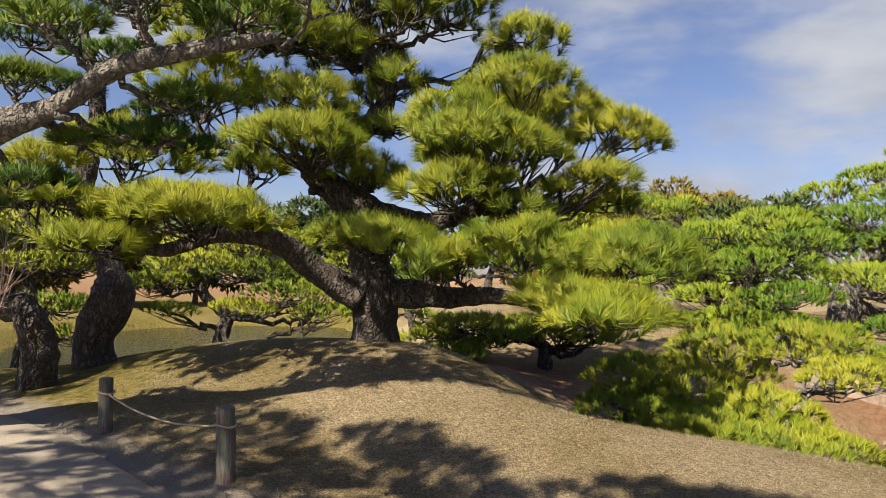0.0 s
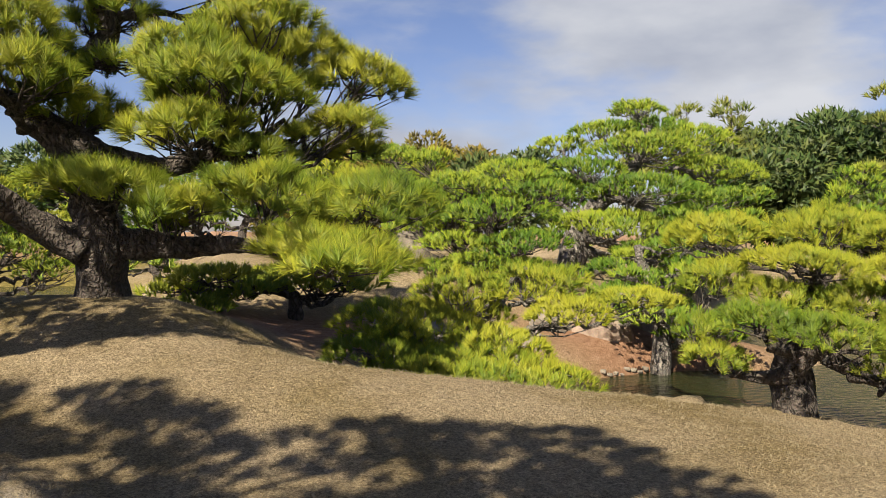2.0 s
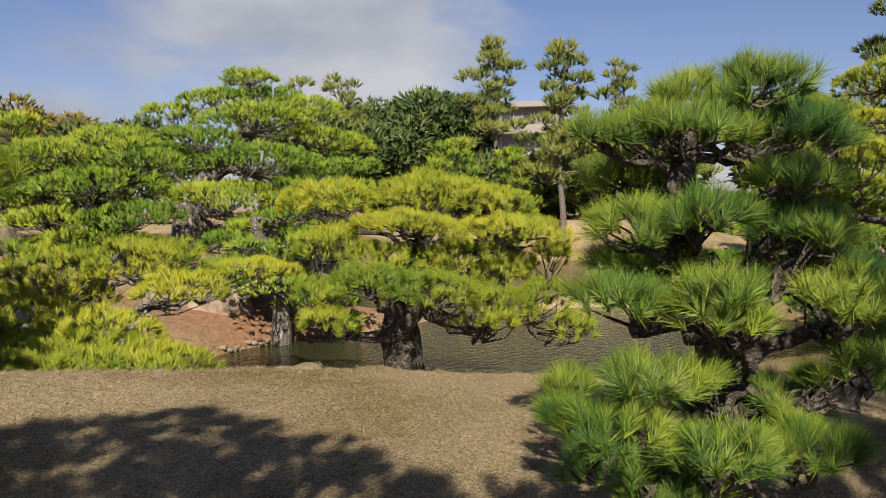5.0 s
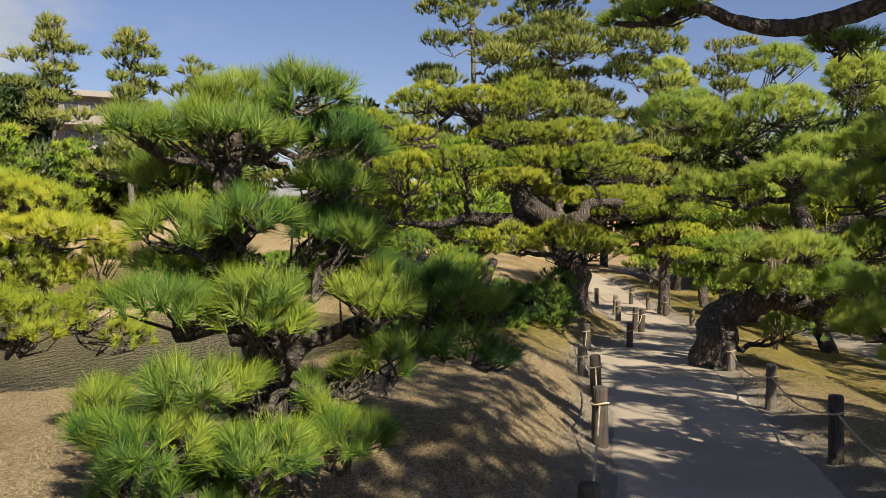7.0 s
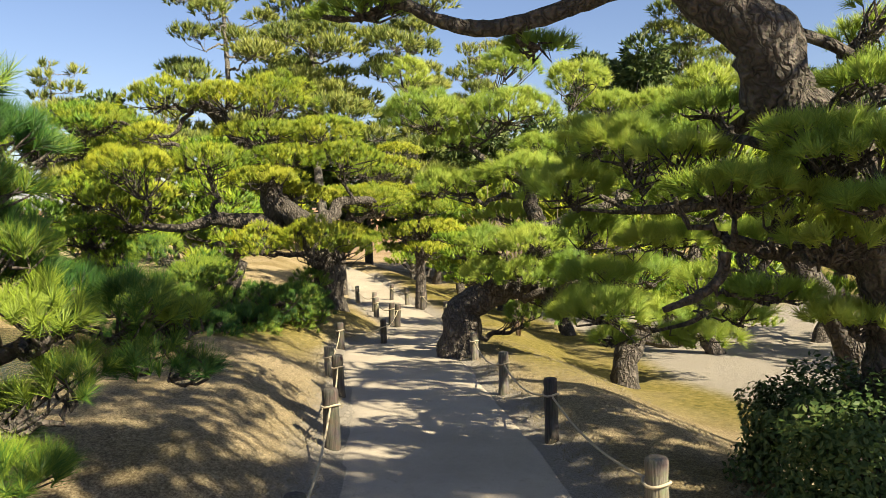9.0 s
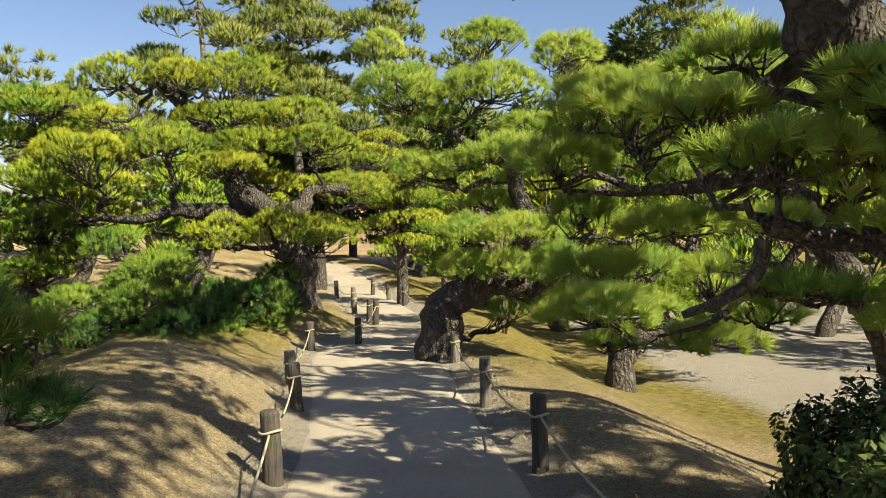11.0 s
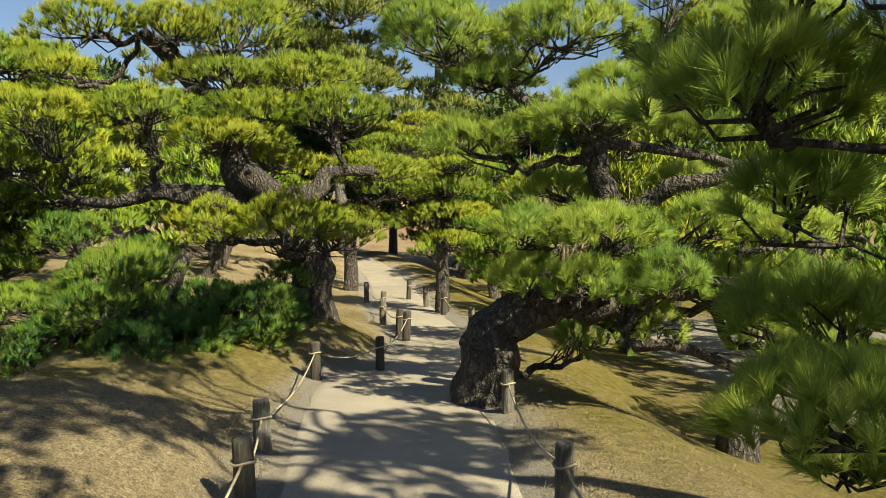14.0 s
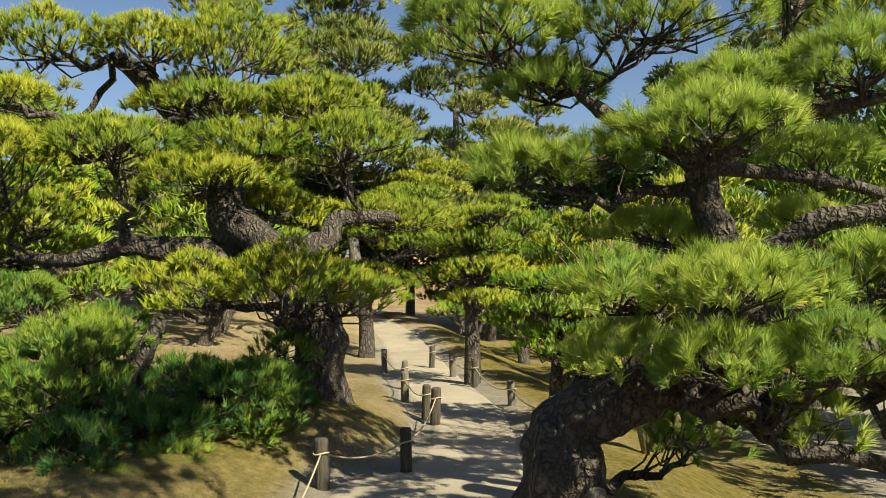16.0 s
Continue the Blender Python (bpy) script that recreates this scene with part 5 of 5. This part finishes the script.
def garden_pine(x, y, height, seed, mat):
    """A broad garden pine in the middle distance, with tiers of pads."""
    rng = np.random.default_rng(seed)
    z0 = land(x, y)
    line = [(x + 0.25 * math.sin(1.3 * k + seed) * height / 4, y + 0.25 * math.cos(1.7 * k + seed) * height / 4, z0 + height * k / 5, 0.045 * height * (1 - 0.85 * k / 5)) for k in range(6)]
    pads = []
    for i in range(19):
        u = 0.22 + 0.78 * (i + 0.5) / 19
        reach = 0.62 * height * (1.12 - u) ** 0.8 * rng.uniform(0.3, 1.0)
        a = i * 2.4 + rng.uniform(-0.4, 0.4)
        pads.append((x + reach * math.cos(a), y + reach * math.sin(a), z0 + height * u, height * rng.uniform(0.13, 0.2)))
    return pine("pine_tree", line, pads, mat, M_BARK, (26, 12, 0.24, 0.04, 1.0), "broad garden pine with tiered pads among others", seed, 0.4, "pines filling the garden", 0.5)


for i, (x, y, h) in enumerate([(17.5, -5.5, 4.8), (21.0, -3.2, 4.2), (24.0, -6.5, 5.4), (19.0, -9.0, 4.6), (27.0, -2.0, 4.2), (30.0, -6.0, 5.0), (15.0, -10.0, 4.2), (25.5, -2.6, 3.4), (31.5, -0.8, 4.4), (23.5, 6.0, 3.4), (37.0, 8.6, 4.6), (37.0, 0.6, 4.4), (43.0, 2.0, 5.0), (48.0, 8.5, 5.0), (41.0, 10.5, 5.0),
                               (26.0, 6.5, 4.4), (21.0, 8.2, 3.8), (30.0, 8.5, 4.6), (25.5, 10.5, 3.8), (33.0, 12.0, 5.0), (11.5, 16.5, 2.2), (14.5, 20.5, 2.8), (3.0, 18.5, 2.2), (-1.0, 21.0, 2.4), (12.0, 24.0, 3.0), (7.0, 24.0, 3.0), (1.5, 27.0, 3.2),
                               (-12.0, 14.5, 3.6), (-9.0, 11.5, 3.2), (22.0, 22.5, 3.2), (26.0, 23.0, 3.0), (29.0, 20.5, 3.2), (0.0, 33.0, 3.6), (4.5, 33.0, 3.4), (-5.0, 38.0, 4.0), (9.0, 33.0, 3.6)]):
    garden_pine(x, y, h, 500 + i, (M_NEEDLE, M_NEEDLE_YELLOW, M_NEEDLE)[i % 3])


# ---- fence posts and ropes ----
def fence_post(x, y, height, radius, mat, label, seed, tilt=(0.0, 0.0), band=True):
    rng = np.random.default_rng(seed)
    z0 = land(x, y)
    root = tagged(new("fence_post"), label, "fence post", "posts of the rope fence")
    root.location = (x, y, z0)
    hs = [-0.15, 0.0, 0.06, height * 0.4, height * 0.75, height - 0.025, height - 0.004, height]
    rs = [radius * 1.05, radius * 1.08, radius, radius * rng.uniform(0.94, 1.04), radius * rng.uniform(0.92, 1.02), radius * 0.98, radius * 0.9, radius * 0.72]
    v, f = tube([(tilt[0] * h, tilt[1] * h, h) for h in hs], rs, 12, 0.10, seed)
    mesh_object("post", v, f, mat, root, True)
    if band:
        zb = height - 0.13
        ring = [(radius * 1.12 * math.cos(a) + tilt[0] * zb, radius * 1.12 * math.sin(a) + tilt[1] * zb, zb + 0.01 * math.sin(a * 2)) for a in np.linspace(0, 2 * math.pi, 13)]
        v, f = tube(ring, [0.009] * 13, 5, 0, 0, False)
        mesh_object("rope_tie", v, f, M_ROPE, root, True)
    return root, Vector((x + tilt[0] * (height - 0.13), y + tilt[1] * (height - 0.13), z0 + height - 0.13))


def rope(a, b, sag, seed):
    pts = []
    for k in range(15):
        u = k / 14
        p = a.lerp(b, u)
        pts.append((p.x, p.y, p.z - sag * 4 * u * (1 - u)))
    c = Vector(pts[0])
    v, f = tube([Vector(p) - c for p in pts], [0.0085] * 15, 6, 0, seed)
    ob = mesh_object("rope", v, f, M_ROPE, None, True)
    ob.location = c
    tagged(ob, "thin pale hemp rope sagging between fence posts", "rope", "ropes of the fence")


DARK, GREY = (M_POST_DARK, "dark charred round wooden fence post"), (M_POST_GREY, "weathered grey round wooden fence post")
LEFT_POSTS = [(-2.84, 6.72, 0.47, GREY), (-1.4, 5.4, 0.52, GREY), (4.75, 0.42, 0.36, DARK), (7.11, 0.60, 0.49, DARK), (9.5, 0.89, 0.46, DARK), (10.95, 1.22, 0.40, GREY), (14.5, 1.60, 0.47, DARK),
              (15.25, 0.93, 0.45, DARK), (18.0, 0.88, 0.50, DARK), (18.3, 1.04, 0.5, DARK), (19.9, 1.52, 0.50, GREY), (21.6, 1.75, 0.52, GREY), (24.2, 2.5, 0.5, GREY)]
RIGHT_POSTS = [(4.95, -1.4, 0.45, GREY), (7.3, -1.15, 0.52, DARK), (9.6, -0.9, 0.49, GREY), (12.7, -0.66, 0.44, GREY), (17.2, -0.62, 0.42, GREY), (19.6, -0.16, 0.40, GREY), (22.0, 0.5, 0.5, DARK), (23.6, 1.0, 0.5, GREY), (25.4, 1.6, 0.5, DARK)]
for row, first in ((LEFT_POSTS, 200), (RIGHT_POSTS, 240)):
    tops = []
    for i, (x, y, h, (mat, lab)) in enumerate(row):
        rr = np.random.default_rng(first + i)
        ob, top = fence_post(x, y, h, 0.055 + 0.012 * rr.random(), mat, lab, first + i, tuple(rr.normal(size=2) * 0.025))
        tops.append(top)
    for i, (a, b) in enumerate(zip(tops, tops[1:])):
        if (b - a).length < 4.2 and (b - a).length > 0.5:
            rope(a, b, 0.10 + 0.02 * (i % 3), first + i)


# ---- clipped shrub beside the path ----
def shrub(x, y, rx, ry, h, seed, label, leaves=16000, leaf=0.05):
    rng = np.random.default_rng(seed)
    z0 = land(x, y)
    root = tagged(new("clipped_shrub"), label, "shrub")
    root.location = (x, y, z0)
    for i in range(16):
        a = rng.uniform(0, 6.3)
        e = (0.8 * rx * math.cos(a) * rng.random(), 0.8 * ry * math.sin(a) * rng.random(), h * rng.uniform(0.6, 0.85))
        v, f = tube([(e[0] * 0.2, e[1] * 0.2, -0.05), (e[0] * 0.6, e[1] * 0.5, h * 0.35), e], [0.02, 0.014, 0.006], 5, 0.1, seed)
        mesh_object("stem", v, f, M_BARK, root, True)
    d = unit(rng.normal(size=(leaves, 3)))
    d[:, 2] = np.abs(d[:, 2]) * 1.0
    shell = rng.uniform(0.72, 1.0, (leaves, 1)) * (1 + 0.09 * np.sin(d[:, :1] * 9 + 1) * np.sin(d[:, 1:2] * 8) + 0.06 * np.sin(d[:, 2:] * 14))
    P = np.sign(d) * np.abs(d) ** 0.75 * shell * (rx, ry, h * 0.93) + (0, 0, 0.04)
    P[:, 2] = np.maximum(P[:, 2], 0.03)
    n = unit(d + 0.5 * rng.normal(size=d.shape))
    s = unit(np.cross(n, rng.normal(size=n.shape)))
    u = np.cross(n, s)
    L_ = leaf * rng.uniform(0.7, 1.2, (leaves, 1))
    a, b, c, e = P - u * L_ * 0.5, P + s * L_ * 0.24, P + u * L_ * 0.5, P - s * L_ * 0.24
    soup("leaves", np.concatenate([np.stack([a, b, c], 1), np.stack([a, c, e], 1)]), M_LEAF, root, np.concatenate([n + d, n + d]))["kind"] = "stuff"
    return root


shrub(5.75, -2.75, 0.75, 0.62, 0.95, 300, "clipped dark green evergreen shrub on the slope beside the path")


# ---- apartment building far off ----
def building(x, y, z0, turn, width, depth, storeys, step):
    root = tagged(new("apartment_building"), "pale concrete apartment block with stacked balconies beyond the trees", "building")
    root.matrix_world = pose(x, y, z0, 0, 0, turn)

    def box(name, c, s, mat, parent, bev=0.03):
        bm = bmesh.new()
        bmesh.ops.create_cube(bm, size=1, matrix=Matrix.Translation(c) @ Matrix.Diagonal((*s, 1)))
        bmesh.ops.bevel(bm, geom=bm.edges[:], offset=bev, segments=1, affect="EDGES")
        me = bpy.data.meshes.new(name)
        bm.to_mesh(me)
        bm.free()
        me.materials.append(mat)
        ob = new(name, me)
        ob.parent = parent
        return ob
    H = storeys * step
    box("wall", (0, depth / 2 + 0.4, H / 2), (width, depth, H), M_CONCRETE_SHADED, root)
    box("roof", (0, depth / 2, H + 0.3), (width + 0.8, depth + 1.2, 0.6), M_CONCRETE, root)
    box("wall", (-width / 2 - 0.3, depth / 2 - 0.6, H / 2), (0.6, depth + 1.4, H), M_CONCRETE, root)
    box("wall", (width / 2 + 0.3, depth / 2 - 0.6, H / 2), (0.6, depth + 1.4, H), M_CONCRETE, root)
    bays = 5
    for s in range(storeys):
        bal = box("balcony", (0, -0.5, s * step + 0.5), (width - 0.2, 1.5, 1.0), M_CONCRETE, root)
        for b in range(bays):
            cx = -width / 2 + (b + 0.5) * width / bays
            wnd = box("window", (cx, 0.37, s * step + 1.75), (width / bays * 0.62, 0.10, 1.5), M_CONCRETE, root)
            box("pane", (cx, 0.31, s * step + 1.75), (width / bays * 0.54, 0.04, 1.36), M_GLASS, wnd, 0.01)


building(67.6, 60.8, -3.0, -47, 12.0, 9.0, 5, 3.0)


# ---- dry grass blades on the lawn ----
def grass_blades(n, x0, x1, y0, y1, seed, side_want, near=9.0):
    rng = np.random.default_rng(seed)
    pts = []
    while len(pts) < n:
        x, y = rng.uniform(x0, x1), rng.uniform(y0, y1)
        d, side = off_path(x, y)
        if d < 0.02 or side != side_want or d > near or pond_gap(x, y) < 0.25:
            continue
        # thicker tufts along the path's edge
        if d > 0.5 and rng.random() < 0.35:
            continue
        pts.append((x, y, land(x, y), 1.0 + 0.9 * (d < 0.35)))
    P = np.array(pts)
    k = 5
    c = np.repeat(P[:, :3], k, 0) + rng.normal(size=(n * k, 3)) * (0.03, 0.03, 0)
    tall = np.repeat(P[:, 3], k)[:, None] * rng.uniform(0.015, 0.04, (n * k, 1))
    way = unit(rng.normal(size=(n * k, 3)) * (0.9, 0.9, 0.3) + (0, 0, 0.8))
    side = unit(np.cross(way, rng.normal(size=way.shape))) * 0.0028
    root = soup("dry_grass", np.stack([c - side, c + side, c + way * tall], 1), M_STRAW, None)
    tagged(root, "short dry straw grass covering the lawn", "grass", kind="stuff")


grass_blades(13000, -3.5, 14.0, 0.5, 8.6, 400, 1, 6.5)
grass_blades(4000, 3.0, 15.0, -4.0, 0.0, 401, -1, 2.0)


# ---- rocks along the pond and under the pines ----
def rock(x, y, rx, ry, rz, seed, mat, label, group="", sink=0.3):
    bm = bmesh.new()
    bmesh.ops.create_icosphere(bm, subdivisions=3, radius=1)
    off = Vector((seed * 1.7, seed * 0.9, 0))
    for v in bm.verts:
        n = noise.noise(v.co * 1.1 + off) * 0.55 + noise.noise(v.co * 2.7 + off) * 0.22
        q = v.co * (1 + n)
        q = Vector((math.copysign(abs(q.x) ** 0.8, q.x), math.copysign(abs(q.y) ** 0.8, q.y), math.copysign(abs(q.z) ** 0.75, q.z)))
        v.co = Vector((q.x * rx, q.y * ry, q.z * rz))
    me = bpy.data.meshes.new("rock")
    bm.to_mesh(me)
    bm.free()
    me.materials.append(mat)
    ob = new("rock", me)
    ob.matrix_world = pose(x, y, land(x, y) + rz * (1 - 2 * sink) * 0.6, 0, 0, seed * 47)
    return tagged(ob, label, "rock", group)


def shore_rocks():
    rng = np.random.default_rng(77)
    for i in range(22):
        x = 6.5 + 0.125 * i
        y = 11.72 - 0.1 * (x - 6.5) + rng.uniform(-0.03, 0.03)
        # down the bank to the water's edge
        while land(x, y) > POND_Z + 0.10 and y > 10.6:
            y -= 0.05
        r = rng.uniform(0.035, 0.05)
        rock(x, y, r * 1.3, r, r * 0.7, 600 + i, M_ROCK, "rounded stone edging the far pond bank", "stones edging the pond", 0.2)


shore_rocks()
for i, (x, y, r, h, mat) in enumerate([(7.0, 12.6, 0.55, 0.38, M_ROCK_WARM), (8.2, 12.9, 0.6, 0.45, M_ROCK_WARM), (8.9, 13.4, 0.5, 0.4, M_ROCK_WARM), (9.6, 13.6, 0.45, 0.3, M_ROCK_WARM), (6.3, 13.0, 0.4, 0.3, M_ROCK), (4.4, 16.2, 0.45, 0.5, M_ROCK),
                                       (3.6, 11.4, 0.3, 0.25, M_ROCK), (4.9, 12.0, 0.3, 0.22, M_ROCK), (5.3, 11.8, 0.25, 0.2, M_ROCK), (2.9, 11.7, 0.22, 0.2, M_ROCK),
                                       (15.6, 4.3, 0.34, 0.3, M_ROCK), (16.4, 3.5, 0.36, 0.28, M_ROCK), (15.9, 5.2, 0.3, 0.24, M_ROCK), (16.2, 5.6, 0.3, 0.2, M_ROCK), (17.6, 6.2, 0.3, 0.22, M_ROCK)]):
    rock(x, y, r, r * 0.8, h, 700 + i, mat, "weathered garden rock half sunk in the ground", "garden rocks")


# ---- leafless shrubs ----
def bare_shrub(x, y, height, seed, label):
    rng = np.random.default_rng(seed)
    root = tagged(new("bare_shrub"), label, "shrub")
    root.location = (x, y, land(x, y))
    for i in range(9):
        a = rng.uniform(0, 6.3)
        lean = rng.uniform(0.1, 0.4) * height
        e = Vector((lean * math.cos(a), lean * math.sin(a), height * rng.uniform(0.75, 1.05)))
        m = Vector((e.x * 0.35 + rng.normal() * 0.05, e.y * 0.35 + rng.normal() * 0.05, e.z * 0.5))
        bits = [tube([(0, 0, -0.1), m, e], [0.022, 0.013, 0.003], 5, 0.1, seed)]
        for j in range(9):
            u = rng.uniform(0.35, 0.95)
            st = m.lerp(e, (u - 0.35) / 0.65)
            w = Vector(rng.normal(size=3)) * 0.16 * height + Vector((0, 0, 0.16 * height))
            bits.append(tube([st, st + w * 0.5 + Vector(rng.normal(size=3)) * 0.03, st + w], [0.007, 0.005, 0.002], 3, 0, 0, False))
        v, f = joined(bits)
        mesh_object("stem", v, f, M_TWIG, root, True)


bare_shrub(-4.9, 8.2, 2.0, 801, "leafless pale-stemmed shrub beside the old pines")
bare_shrub(16.3, -1.6, 2.5, 802, "leafless twiggy shrub behind the leaning pine")
